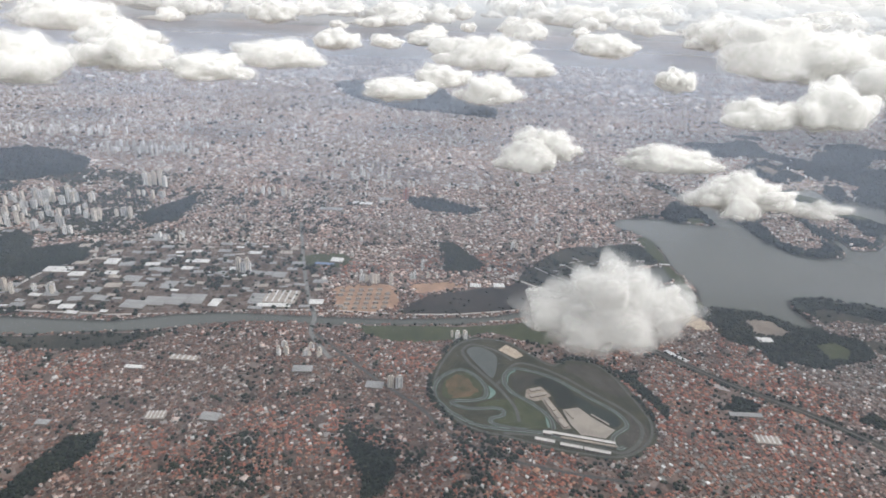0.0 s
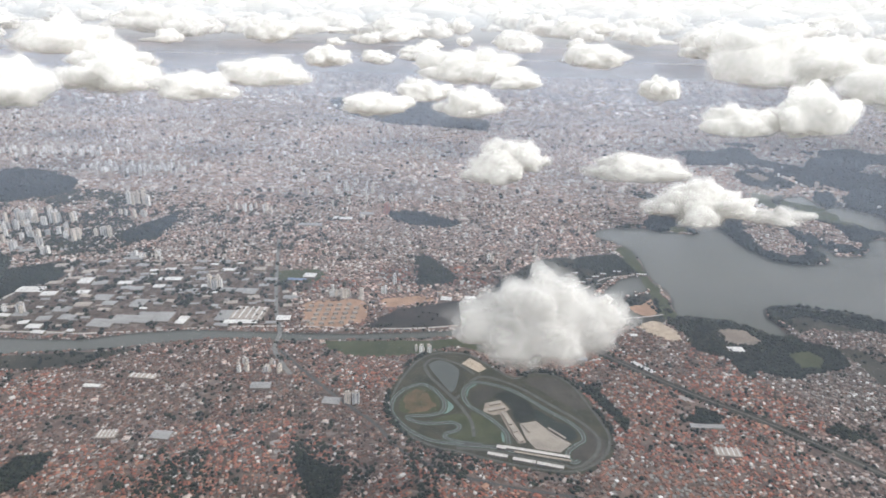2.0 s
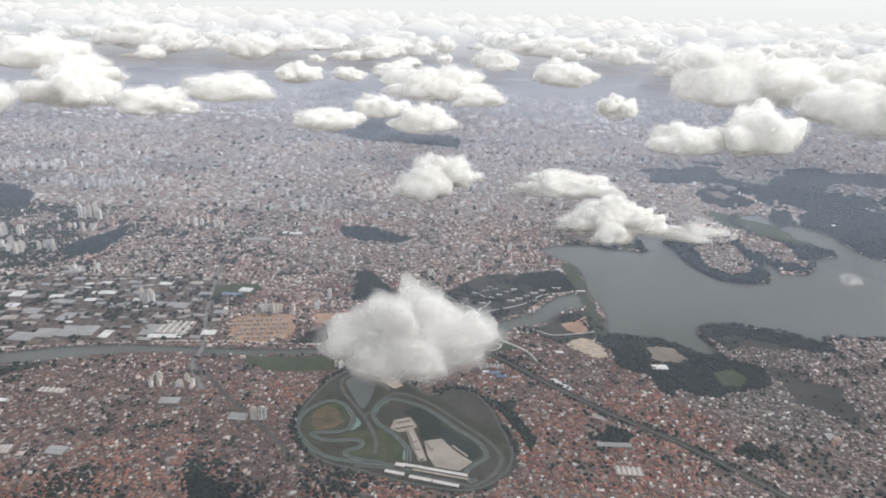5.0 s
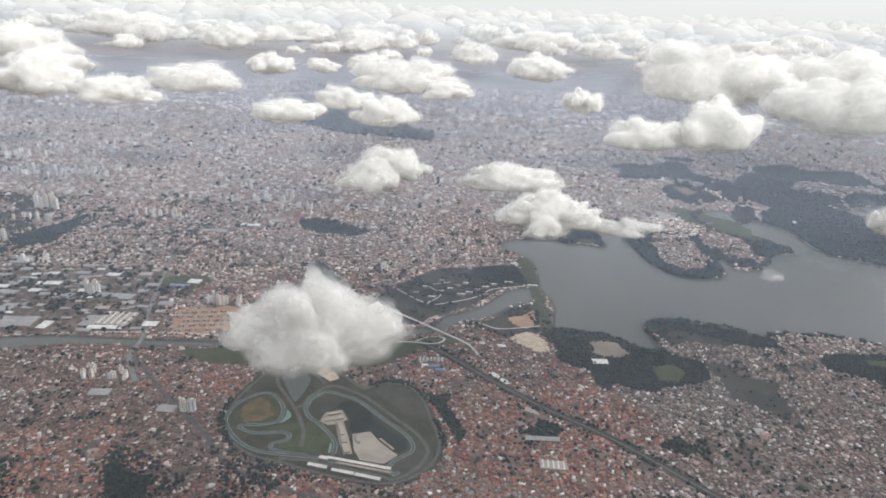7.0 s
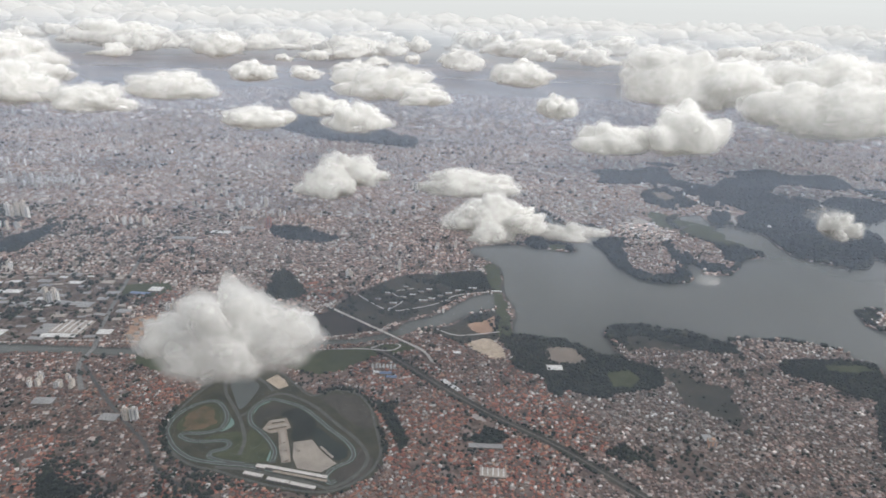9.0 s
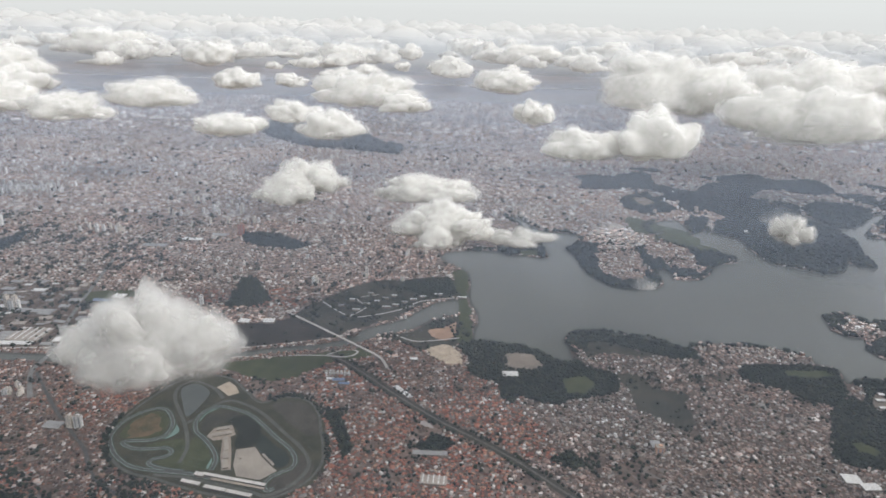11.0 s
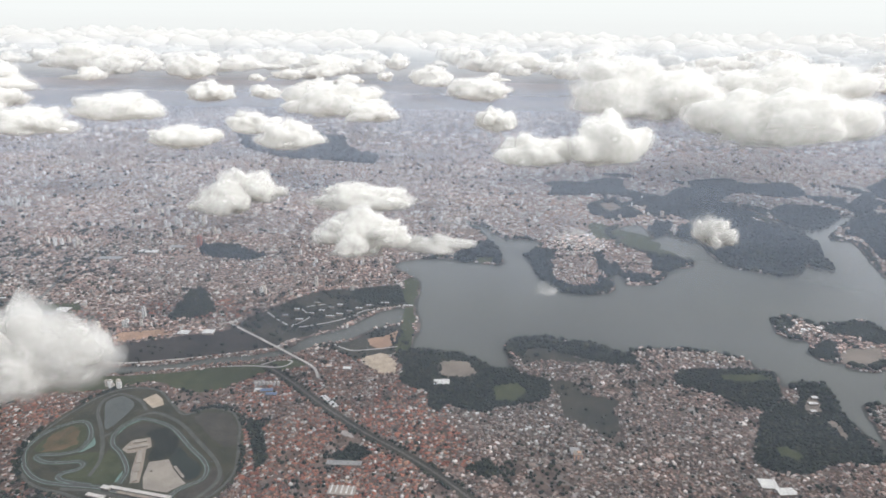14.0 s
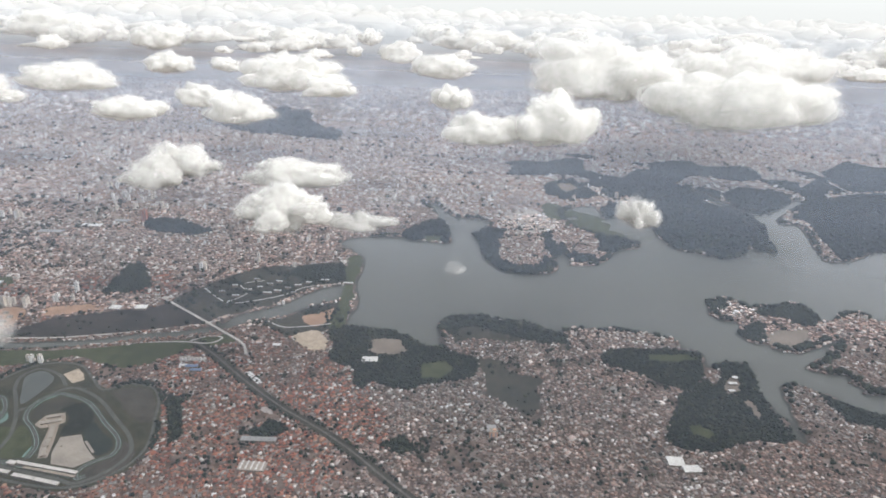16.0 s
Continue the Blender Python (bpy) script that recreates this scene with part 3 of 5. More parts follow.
for i, (k, line) in enumerate(SCRUB.items()):
    patch("scrubland", line, 0.010 + 0.0015 * i, M_MARSH if k == "marsh" else M_DARKGRASS, "dark bare marsh inside a river bend" if k == "marsh" else "dark rough grass and scrub beside the river", "grass", 0.4)
for i, (k, line) in enumerate(EARTHS.items()):
    patch("earthwork", line, 0.063 + 0.0007 * i, M_EARTH, "bare orange earth cleared for building", "earth", 0.3)
for i, (k, line) in enumerate(PALES.items()):
    patch("bare_ground", line, 0.058 + 0.0007 * i, M_CREAM if k == "quarry" else M_SAND, "pale bare ground with tracks", "earth", 0.3)
patch("pale_quarter", [(194, 430), (205, 454), (219, 460), (228, 434), (232, 426), (224, 410), (204, 402), (192, 412)], 0.0665, M_PATH, "pale cleared ground of a new quarter", "earth", 0.4)
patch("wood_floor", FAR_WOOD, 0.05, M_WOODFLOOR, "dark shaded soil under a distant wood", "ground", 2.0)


# ---- race circuit ----
circuit = tagged(new("race_circuit"), "motor racing circuit with grass infield and ponds", "race track")
patch("infield", CIRCUIT, 0.06, M_INFIELD, "dull green grass infield", rag=0.3, parent=circuit)
patch("lawn", [(14.7, 179.6), (20.8, 181.6), (24.2, 179.4), (23, 176.5), (20.5, 175), (20.4, 172.6), (26.5, 171), (37.6, 171.8), (37.4, 176.5), (33.3, 182.8), (27.5, 187.5), (27.2, 183), (23.7, 186.1), (15.5, 183)], 0.075, M_GRASS, parent=circuit)
patch("lawn", [(3, 186), (2.6, 193), (4.6, 198), (8, 200.6), (11, 200.4), (14.6, 196.4), (16.4, 191.6), (16, 187.6), (13, 185.6), (7, 184.6)], 0.075, M_GRASS, parent=circuit)
patch("earth_bank", [(5.8, 186.1), (3.7, 194.7), (9.1, 199.7), (13.1, 194.7), (14, 188.8), (9.4, 185.5)], 0.082, M_OCHRE, "ochre bare earth", rag=0.5, parent=circuit)
patch("runoff", [(16.0, 196.1), (18.4, 194.0), (21.1, 190.0), (19.7, 186.6), (17.9, 185.8), (18.0, 191.3)], 0.085, M_RUNOFF, "faded green painted run-off", parent=circuit)
patch("runoff", [(23.8, 198.0), (25.3, 204.3), (28.9, 206.6), (29.0, 204.4), (26.2, 200.8), (25.5, 195.5)], 0.085, M_RUNOFF, "faded green painted run-off", parent=circuit)
patch("runoff", [(37.2, 178), (38.4, 178), (38.9, 173), (37.4, 172.4)], 0.085, M_RUNOFF, parent=circuit)
patch("pond", [(10.7, 215.6), (14.8, 219.7), (21.6, 214.5), (21.9, 205.7), (20.0, 198.6), (15.3, 206.0)], 0.09, M_POND, "still grey pond", parent=circuit)
patch("pond", [(34.9, 197.2), (41.9, 201.2), (47.8, 193.0), (48.5, 185.7), (42.5, 183.4), (39.9, 192.5)], 0.092, M_REEDS, "dark still pond", rag=0.2, parent=circuit)
patch("reed_bed", [(48.9, 184.4), (48.5, 190.6), (53.0, 187.6), (60.6, 180.6), (61.4, 176.0), (59.0, 174.6), (55.0, 177.6)], 0.088, M_WOODFLOOR, "dark wet reed bed", rag=0.3, parent=circuit)
patch("reed_bed", [(26.6, 195.5), (28.1, 200.9), (33.8, 203.0), (39.5, 199.4), (35.1, 196.4), (31.0, 192.9), (28.8, 190.9)], 0.088, M_DARKGRASS, "dark rough bank beside the pond", rag=0.3, parent=circuit)
patch("paddock", [(43.2, 182.1), (48.8, 184.0), (52.2, 179.5), (57.4, 174.4), (59.2, 173.0), (55.2, 168.4), (47.7, 169.6), (45.0, 174.5)], 0.1, M_CONCRETE, "pale concrete paddock", smooth=False, parent=circuit)
patch("paddock", [(31.2, 187.9), (31.9, 192.8), (37.3, 195.1), (40.3, 189.9), (38.0, 187.3), (34.4, 186.0)], 0.1, M_TAN, smooth=False, parent=circuit)
patch("paddock", [(36.7, 187.3), (39.0, 188.8), (42.5, 179.9), (45.0, 172.3), (42.3, 171.7), (39.6, 178.1)], 0.106, M_TAN, smooth=False, parent=circuit)
patch("earth_bank", [(23, 218), (26, 222.5), (30, 219), (32.5, 215), (29.5, 212.5)], 0.104, M_CREAM, smooth=False, parent=circuit)
patch("rough_field", [(46.6, 208.0), (52.7, 211.8), (60.2, 209.2), (65.3, 199.6), (67.2, 192.6), (62.9, 192.4), (54.4, 199.8)], 0.082, M_FALLOW, "fallow brown field", rag=0.3, parent=circuit)
patch("runoff", [(63.6, 180.2), (65.8, 180.5), (69.8, 176), (68.6, 168.7), (63, 162.1), (58.9, 161.8), (59.4, 169.3), (63.7, 173.7)], 0.078, M_FALLOW, "worn paved run-off", parent=circuit)
TRACK = [(56.9, 164.8), (48.2, 166.5), (41.0, 167.8), (33.7, 169.4), (23.1, 169.9), (14.7, 171.2), (7.9, 175.3), (2.8, 181.0), (0.2, 186.0), (0.1, 192.6), (2.8, 198.4), (7.2, 202.2), (11.3, 201.9), (15.6, 197.1), (17.8, 191.9), (17.4, 186.7), (13.2, 184.3), (7.1, 183.4), (6.4, 181.8), (11.0, 179.8), (16.4, 180.1), (20.8, 180.9), (23.4, 179.4), (22.8, 176.9), (19.7, 175.2), (19.1, 173.1), (21.8, 171.6), (26.6, 170.6), (31.0, 170.3)]
TRACK_B = [(39.3, 171.5), (38.8, 176.6), (36.0, 181.3), (31.5, 186.3), (26.7, 190.6), (24.3, 196.4), (24.9, 201.7), (28.1, 205.4), (33.3, 204.9), (42.3, 200.8), (53.6, 189.9), (59.9, 184.2), (63.1, 179.2), (63.2, 175.0), (60.3, 172.2), (58.0, 169.6), (57.2, 166.4), (58.7, 164.0), (60.6, 165.2)]
OLD_TRACK = [(28.3, 174.1), (27.5, 181.3), (24.6, 188.1), (21.1, 194.3), (16.3, 201.4), (11.5, 208.3), (9.1, 215.1), (10.4, 219.3), (13.8, 221.2), (22, 217.5), (28, 211)]
OUTER = [(21.1, 194.3), (23.8, 198.0), (26.9, 206.3), (32.3, 209.6), (43.7, 203.9), (55.1, 193.1), (63.5, 184.8), (67.8, 177.7), (67.4, 171.4), (63.9, 165.5), (59.0, 161.9), (54, 163.2), (44, 165.4), (33, 167.8), (23, 168)]
M_OLDTRACK = surface("worn_track", (0.050, 0.050, 0.042), (0.076, 0.074, 0.062), 0.3, 2.0)
M_KERB = surface("pale_kerb", (0.12, 0.175, 0.15), (0.21, 0.25, 0.22), 0.4, 2.0)
for lift, line in enumerate((TRACK, TRACK_B)):
    ribbon("track", line, 0.95, 0.132 + 0.006 * lift, M_TRACK, "grey asphalt racing line", parent=circuit)
    ribbon("kerb", line, 1.22, 0.118 + 0.005 * lift, M_KERB, "pale painted kerbs", parent=circuit)
    ribbon("verge", line, 2.3, 0.107 + 0.004 * lift, M_VERGE, "worn verge", parent=circuit)
for lift, line in enumerate((OLD_TRACK, OUTER)):
    ribbon("old_track", line, 1.3, 0.098 + 0.003 * lift, M_OLDTRACK, "worn grey old track", parent=circuit)


rim_road = [(35.5 + 0.955 * (x - 35.5), 191 + 0.955 * (y - 191)) for x, y in CIRCUIT]
ribbon("service_road", rim_road, 1.0, 0.094, M_OLDTRACK, "pale brown service road inside the fence", closed=True, parent=circuit)


def long_building(name, x0, y0, x1, y1, width, height, label, roof=M_CONCRETE):
    ob = tagged(new(name), label, "building")
    turn, length = math.atan2(y1 - y0, x1 - x0), math.hypot(x1 - x0, y1 - y0)
    bm = bmesh.new()
    box(bm, (x0 + x1) / 2, (y0 + y1) / 2, 0, length, width, height, turn)
    part("wall", bm, M_SAND, ob)
    bm = bmesh.new()
    box(bm, (x0 + x1) / 2, (y0 + y1) / 2, height, length + 0.3, width + 0.4, 0.12, turn)
    part("roof", bm, roof, ob)
    return ob


M_STAND = surface("stand_roof", (0.30, 0.285, 0.26), (0.42, 0.40, 0.37), 0.6, 3.0)
long_building("grandstand", 32.8, 165.7, 38.6, 164.6, 0.9, 0.7, "long pale roofed grandstand beside the track", M_STAND)
long_building("grandstand", 40.4, 163.8, 47, 162.6, 0.9, 0.7, "long pale roofed grandstand beside the track", M_STAND)
long_building("grandstand", 47.6, 162.4, 55.2, 160.9, 0.9, 0.7, "long pale roofed grandstand beside the track", M_STAND)
long_building("pit_building", 37.8, 169.3, 57.6, 165.9, 0.8, 0.6, "long flat-roofed pit building beside the track", M_STAND)
long_building("pit_building", 41, 167.4, 57.8, 164.4, 0.5, 0.4, "long narrow pit lane canopy beside the track", M_TAN)
long_building("control_building", 35.6, 168.9, 38.2, 168.4, 1.1, 0.9, "small flat-roofed race control building", M_STAND)

for x0, y0, x1, y1, w in ((33, 188.3, 38.6, 190.6, 1.3), (33.2, 191.8, 37.0, 193.2, 1.2), (37.9, 187.5, 40.4, 181.2, 1.1), (40.4, 180.4, 41.7, 177.2, 1.3), (41.4, 176.4, 43.4, 172.6, 1.4), (52.6, 180.0, 57.4, 175.2, 0.35), (44.4, 181.4, 46.2, 177.6, 0.4)):
    long_building("paddock_hall", x0, y0, x1, y1, w, 0.5, "low tan-roofed paddock hall beside the track", M_CONCRETE)

# ---- roads ----
ribbon("road", [(-172, 790), (-155, 770), (-110, 738), (-74, 706)], 5.0, 0.1, M_PALE, "pale straight runway beside a distant wood", "runway")
ribbon("road", BRIDGE_B, 1.8, 0.07, M_ASPHALT, "grey avenue that crosses the river", "road")
ribbon("railway", RAIL, 3.4, 0.066, M_DARKGRASS, "dark railway cutting through the houses", "railway")
ribbon("railway_track", RAIL, 0.8, 0.075, M_BALLAST, "twin railway tracks on dark ballast", "railway")
ribbon("road", [(-520, 202), (-176, 226), (-132, 228), (-66, 240.5), (-8, 243.5), (20, 249), (50, 259), (62, 266)], 1.2, 0.07, M_PATH, "riverside expressway", "road")


# ---- houses ----
def north_woods(pts):
    """Where uneven woods cover the hills behind the lake."""
    near = ((pts[:, 0] - 345) / 130) ** 2 + ((pts[:, 1] - 560) / 90) ** 2 + 0.3 * lumpy(pts, 0.05, 14)
    return (near < 1) & (lumpy(pts, 0.075, 8) > -0.15)


def town(name, x0, x1, y0, y1, pitch, size, tall, seed, label, keep=0.93, far=False, materials=None, taller=0.0):
    """A quarter of many small houses in short rows with streets between; districts turn their rows."""
    rng = np.random.default_rng(seed)
    seeds = np.c_[rng.uniform(x0, x1, 160), rng.uniform(y0, y1, 160)]
    way = rng.integers(0, 7, 160)
    out = []
    span = math.hypot(x1 - x0, y1 - y0) / 2 + 5
    cx, cy = (x0 + x1) / 2, (y0 + y1) / 2
    for k in range(7):
        a = k * 0.41 + 0.2
        n = int(2 * span / pitch)
        i, j = np.meshgrid(np.arange(n), np.arange(n))
        i, j = i.ravel(), j.ravel()
        u = (i + 0.45 * (i // 9)) * pitch - span
        w = (j * 1.05 + 0.55 * (j // 2)) * pitch - span
        bend = 1.4 * np.sin(w * 0.11 + k) + 0.9 * np.sin(w * 0.23 + u * 0.06)
        w = w + 1.2 * np.sin(u * 0.09 + k) + 0.7 * np.sin(u * 0.21)
        u = u + bend
        px, py = cx + u * math.cos(a) - w * math.sin(a), cy + u * math.sin(a) + w * math.cos(a)
        ok = (px > x0) & (px < x1) & (py > y0) & (py < y1)
        px, py = px[ok], py[ok]
        q = np.c_[px, py]
        nearest = np.zeros(len(q), dtype=int)
        best = np.full(len(q), 1e12)
        warp = q + 3.0 * np.c_[np.sin(q[:, 1] * 0.21), np.sin(q[:, 0] * 0.17)]
        for m, sd in enumerate(seeds):
            d = ((warp - sd) ** 2).sum(1)
            closer = d < best
            best[closer], nearest[closer] = d[closer], m
        ok = way[nearest] == k
        out.append(np.c_[q[ok], np.full(ok.sum(), a)])
    h = np.concatenate(out)
    h = h[rng.random(len(h)) < keep]
    ok = np.abs(h[:, 0] - 80) < 120 + 0.95 * h[:, 1]
    pts = h[:, :2]
    for line in OPEN_LAND:
        ok &= ~inside(line, pts)
    wet = inside(LAKE, pts) & ~inside(ISLAND, pts)
    ok &= ~wet & (away(LAKE, pts) > 1.0)
    for line, half in ((RAIL, 2.3), (BRIDGE_A, 1.6), (BRIDGE_B, 1.6), (STREET, 1.3)):
        ok &= away(line, pts, False) > half
    ok &= ~north_woods(pts)
    if not far:
        ok &= ~inside(INDUSTRY, pts)
    ok &= lumpy(pts, 0.55, 1) + 0.7 * lumpy(pts, 0.14, 2) < 1.55
    h = h[ok]
    h[:, :2] += rng.normal(0, 0.3 * pitch, (len(h), 2))
    x0q, x1q, y0q, y1q = QUARTER
    own = (h[:, 0] > x0q) & (h[:, 0] < x1q) & (h[:, 1] > y0q) & (h[:, 1] < y1q)
    for i, (x, y, a) in enumerate(h[own]):
        kind = int(rng.choice((0, 0, 1, 1, 2, 2, 2, 3, 3, 3, 4), p=(0.12, 0.12, 0.1, 0.1, 0.1, 0.1, 0.1, 0.08, 0.08, 0.07, 0.03)))
        m = pose(x, y, 0, 0, 0, math.degrees(a) + rng.choice((0, 90)) + rng.normal(0, 8))
        if i < len(SINGLES):
            SINGLES[i].matrix_world = m
        else:
            copy_thing(SINGLES[kind], m)
    h = h[~own]
    n = len(h)
    w = size * rng.uniform(0.55, 1.1, n)
    d = size * rng.uniform(0.6, 1.35, n)
    big = rng.random(n) < 0.045
    w[big] *= rng.uniform(1.5, 2.6, big.sum())
    d[big] *= rng.uniform(1.2, 1.9, big.sum())
    t = tall * rng.uniform(0.55, 1.4, n)
    if taller:
        up = rng.random(n) < taller
        t[up] *= rng.uniform(1.5, 3.5, up.sum())
    ridge = np.where(rng.random(n) < 0.55, rng.uniform(0.08, 0.22, n) * w, 0.0)
    ridge[big] *= 0.4
    a = h[:, 2] + rng.normal(0, 0.22, n) + (rng.random(n) < 0.5) * math.pi / 2
    c, s = np.cos(a), np.sin(a)
    V = np.zeros((n, 10, 3))
    corners = ((-1, -1), (1, -1), (1, 1), (-1, 1))
    for i, (fx, fy) in enumerate(corners):
        lx, ly = fx * w / 2, fy * d / 2
        for k, z in ((0, -0.05), (4, t)):
            V[:, i + k, 0], V[:, i + k, 1], V[:, i + k, 2] = h[:, 0] + lx * c - ly * s, h[:, 1] + lx * s + ly * c, z
    for i, fy in ((8, -1), (9, 1)):
        ly = fy * d / 2
        V[:, i, 0], V[:, i, 1], V[:, i, 2] = h[:, 0] - ly * s, h[:, 1] + ly * c, t + ridge
    red = np.zeros(n, dtype=int)
    for x, y, rx, ry in RED_QUARTERS:
        gone = ((h[:, 0] - x) / rx) ** 2 + ((h[:, 1] - y) / ry) ** 2 + 0.25 * lumpy(h[:, :2], 0.2, 4)
        red |= (gone < 1) & (rng.random(n) < 0.88)
    if y0 < 200:
        red[(red == 0) & (h[:, 0] + 6 * lumpy(h[:, :2], 0.09, 6) > 128)] = 2
    for x, y, rx, ry in PALE_QUARTERS:
        red[((h[:, 0] - x) / rx) ** 2 + ((h[:, 1] - y) / ry) ** 2 < 1] = 3
    base = (np.arange(n) * 10)[:, None]
    wall = np.concatenate([base + np.array([[0, 1, 5, 4]]), base + np.array([[1, 2, 6, 5]]), base + np.array([[2, 3, 7, 6]]), base + np.array([[3, 0, 4, 7]])])
    roof = np.concatenate([base + np.array([[5, 6, 9, 8]]), base + np.array([[7, 4, 8, 9]])])
    gable = np.concatenate([base + np.array([[4, 5, 8]]), base + np.array([[6, 7, 9]])])
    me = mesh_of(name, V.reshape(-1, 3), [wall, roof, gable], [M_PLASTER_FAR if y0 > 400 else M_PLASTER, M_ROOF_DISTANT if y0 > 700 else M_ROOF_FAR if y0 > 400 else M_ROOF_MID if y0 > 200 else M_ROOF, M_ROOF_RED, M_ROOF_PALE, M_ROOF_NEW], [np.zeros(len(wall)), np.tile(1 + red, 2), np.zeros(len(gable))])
    return tagged(new(name, me), label, "houses", kind="stuff")


QUARTER = (66.0, 104.0, 150.0, 163.0)


def single_house(w, d, high, ridge, wall, roof, what):
    ob = tagged(new("house"), what, "house", "houses of the near quarter")
    bm = bmesh.new()
    v = [bm.verts.new((x * w / 2, y * d / 2, z)) for z in (-0.05, high) for x, y in ((-1, -1), (1, -1), (1, 1), (-1, 1))]
    v += [bm.verts.new((0, y * d / 2, high + ridge)) for y in (-1, 1)]
    for q in ((0, 1, 5, 8, 4), (1, 2, 6, 5), (2, 3, 7, 9, 6), (3, 0, 4, 7)):
        bm.faces.new([v[k] for k in q])
    part("wall", bm, wall, ob)
    bm = bmesh.new()
    over = 0.05
    for side in (-1, 1):
        q = [(side * (w / 2 + over), -d / 2 - over, high - 0.02), (side * (w / 2 + over), d / 2 + over, high - 0.02), (0, d / 2 + over, high + ridge + 0.03), (0, -d / 2 - over, high + ridge + 0.03)]
        top = [bm.verts.new(p) for p in q]
        low = [bm.verts.new((p[0], p[1], p[2] - 0.03)) for p in q]
        bm.faces.new(top if side > 0 else top[::-1])
        for k in range(4):
            bm.faces.new((top[k], low[k], low[(k + 1) % 4], top[(k + 1) % 4]))
    bmesh.ops.recalc_face_normals(bm, faces=bm.faces[:])
    part("roof", bm, roof, ob)
    return ob


TILES = [surface("clay_tiles", (0.15, 0.075, 0.052), (0.22, 0.11, 0.08), 0.8, 4.0), surface("old_tiles", (0.10, 0.068, 0.055), (0.15, 0.10, 0.08), 0.8, 4.0), surface("cement_sheet", (0.13, 0.122, 0.112), (0.20, 0.19, 0.175), 0.8, 4.0), surface("white_sheet", (0.44, 0.43, 0.41), (0.54, 0.53, 0.51), 0.8, 4.0)]
RENDERS = [surface("bare_brick", (0.14, 0.08, 0.06), (0.20, 0.125, 0.095), 0.8, 4.0), surface("dull_plaster", (0.20, 0.175, 0.15), (0.29, 0.26, 0.23), 0.8, 4.0)]
SINGLES = [
    single_house(0.8, 1.0, 0.42, 0.16, RENDERS[0], TILES[0], "low brick house with a red clay tile roof"),
    single_house(0.9, 1.1, 0.5, 0.14, RENDERS[1], TILES[0], "low plastered house with a red clay tile roof"),
    single_house(0.7, 0.9, 0.6, 0.12, RENDERS[0], TILES[1], "narrow brick house with an old brown tile roof"),
    single_house(0.9, 0.9, 0.45, 0.05, RENDERS[1], TILES[2], "low plastered house with a grey sheet roof"),
    single_house(1.0, 1.2, 0.4, 0.06, RENDERS[1], TILES[3], "low plastered house with a white sheet roof"),
]
town("houses", -200, 390, 80, 262, 1.03, 0.93, 0.42, 11, "dense low brick houses with tiled and sheet roofs", 0.9)
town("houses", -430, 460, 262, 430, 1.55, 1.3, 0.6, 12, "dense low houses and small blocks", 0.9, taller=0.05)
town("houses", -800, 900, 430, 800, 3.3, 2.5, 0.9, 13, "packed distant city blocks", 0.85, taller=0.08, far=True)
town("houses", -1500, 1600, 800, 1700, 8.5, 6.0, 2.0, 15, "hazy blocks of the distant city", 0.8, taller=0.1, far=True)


# ---- sheds ----
def shed(x, y, long, deep, high, turn, roof, label, bands=0):
    """A flat factory hall: walls, a low ridged roof, and bands of skylights."""
    ob = tagged(new("warehouse"), label, "warehouse", "factory halls")
    ob.matrix_world = pose(x, y, 0, 0, 0, math.degrees(turn))
    bm = bmesh.new()
    box(bm, 0, 0, 0, long, deep, high)
    part("wall", bm, M_SAND, ob)
    bm = bmesh.new()
    n = max(1, int(deep / 3.2))
    step = deep / n
    for i in range(n):
        y0 = -deep / 2 + i * step
        v = [bm.verts.new((sx * (long / 2 + 0.08), yy, zz)) for sx in (-1, 1) for yy, zz in ((y0 - 0.05, high + 0.003), (y0 + step / 2, high + 0.28), (y0 + step + 0.02, high + 0.003))]
        for q in ((0, 3, 4, 1), (1, 4, 5, 2), (0, 1, 2), (3, 5, 4)):
            bm.faces.new([v[k] for k in q])
    part("roof", bm, roof, ob)
    for i in range(bands):
        bm = bmesh.new()
        box(bm, -long / 2 + (i + 0.5) * long / bands, 0, high + 0.2, 0.22 * long / bands, deep * 0.92, 0.16)
        part("skylight", bm, M_PALE_ROOF, ob, "pale skylight band")
    return ob


PARK_HALLS = [
    (80, 299, 3.5, 0.8, 2), (84, 303, 3, 0.8, 0), (88, 307, 3.4, 0.9, 2), (74, 307, 3, 0.9, 0), (78, 310, 3, 0.8, 2), (66, 312, 3, 0.9, 0), (58, 303, 2.6, 0.8, 2),
    (54, 296, 2.6, 0.9, 0), (93, 311, 4, 0.7, 2), (100, 314, 4, 0.7, 2), (62, 285, 2.4, 0.7, 2), (88, 298, 2.4, 0.7, 0),
]
HALLS = [
    (-71, 251, 14, 12, 1), (-72, 243, 14, 3.5, 2), (-81, 248, 6, 10, 0), (-79, 239, 6, 2.5, 0), (-106, 244, 7, 9, 0), (-114, 243, 8, 10, 0),
    (-122, 240, 9, 8, 0), (-129, 236, 10, 7, 0), (-97, 242, 4, 7, 2), (-160, 277, 6, 7, 2), (-179, 265, 12, 6, 2), (-152, 310, 10, 10, 0),
    (-87, 274, 11, 4, 0), (-121, 283, 11, 4, 2), (-78, 273, 6, 6, 0), (-123, 256, 6, 8, 0), (-153, 247, 7, 5, 0), (-155, 231, 6, 4, 2),
    (-150, 226, 5, 2.5, 2), (-142, 260, 8, 6, 0),
]
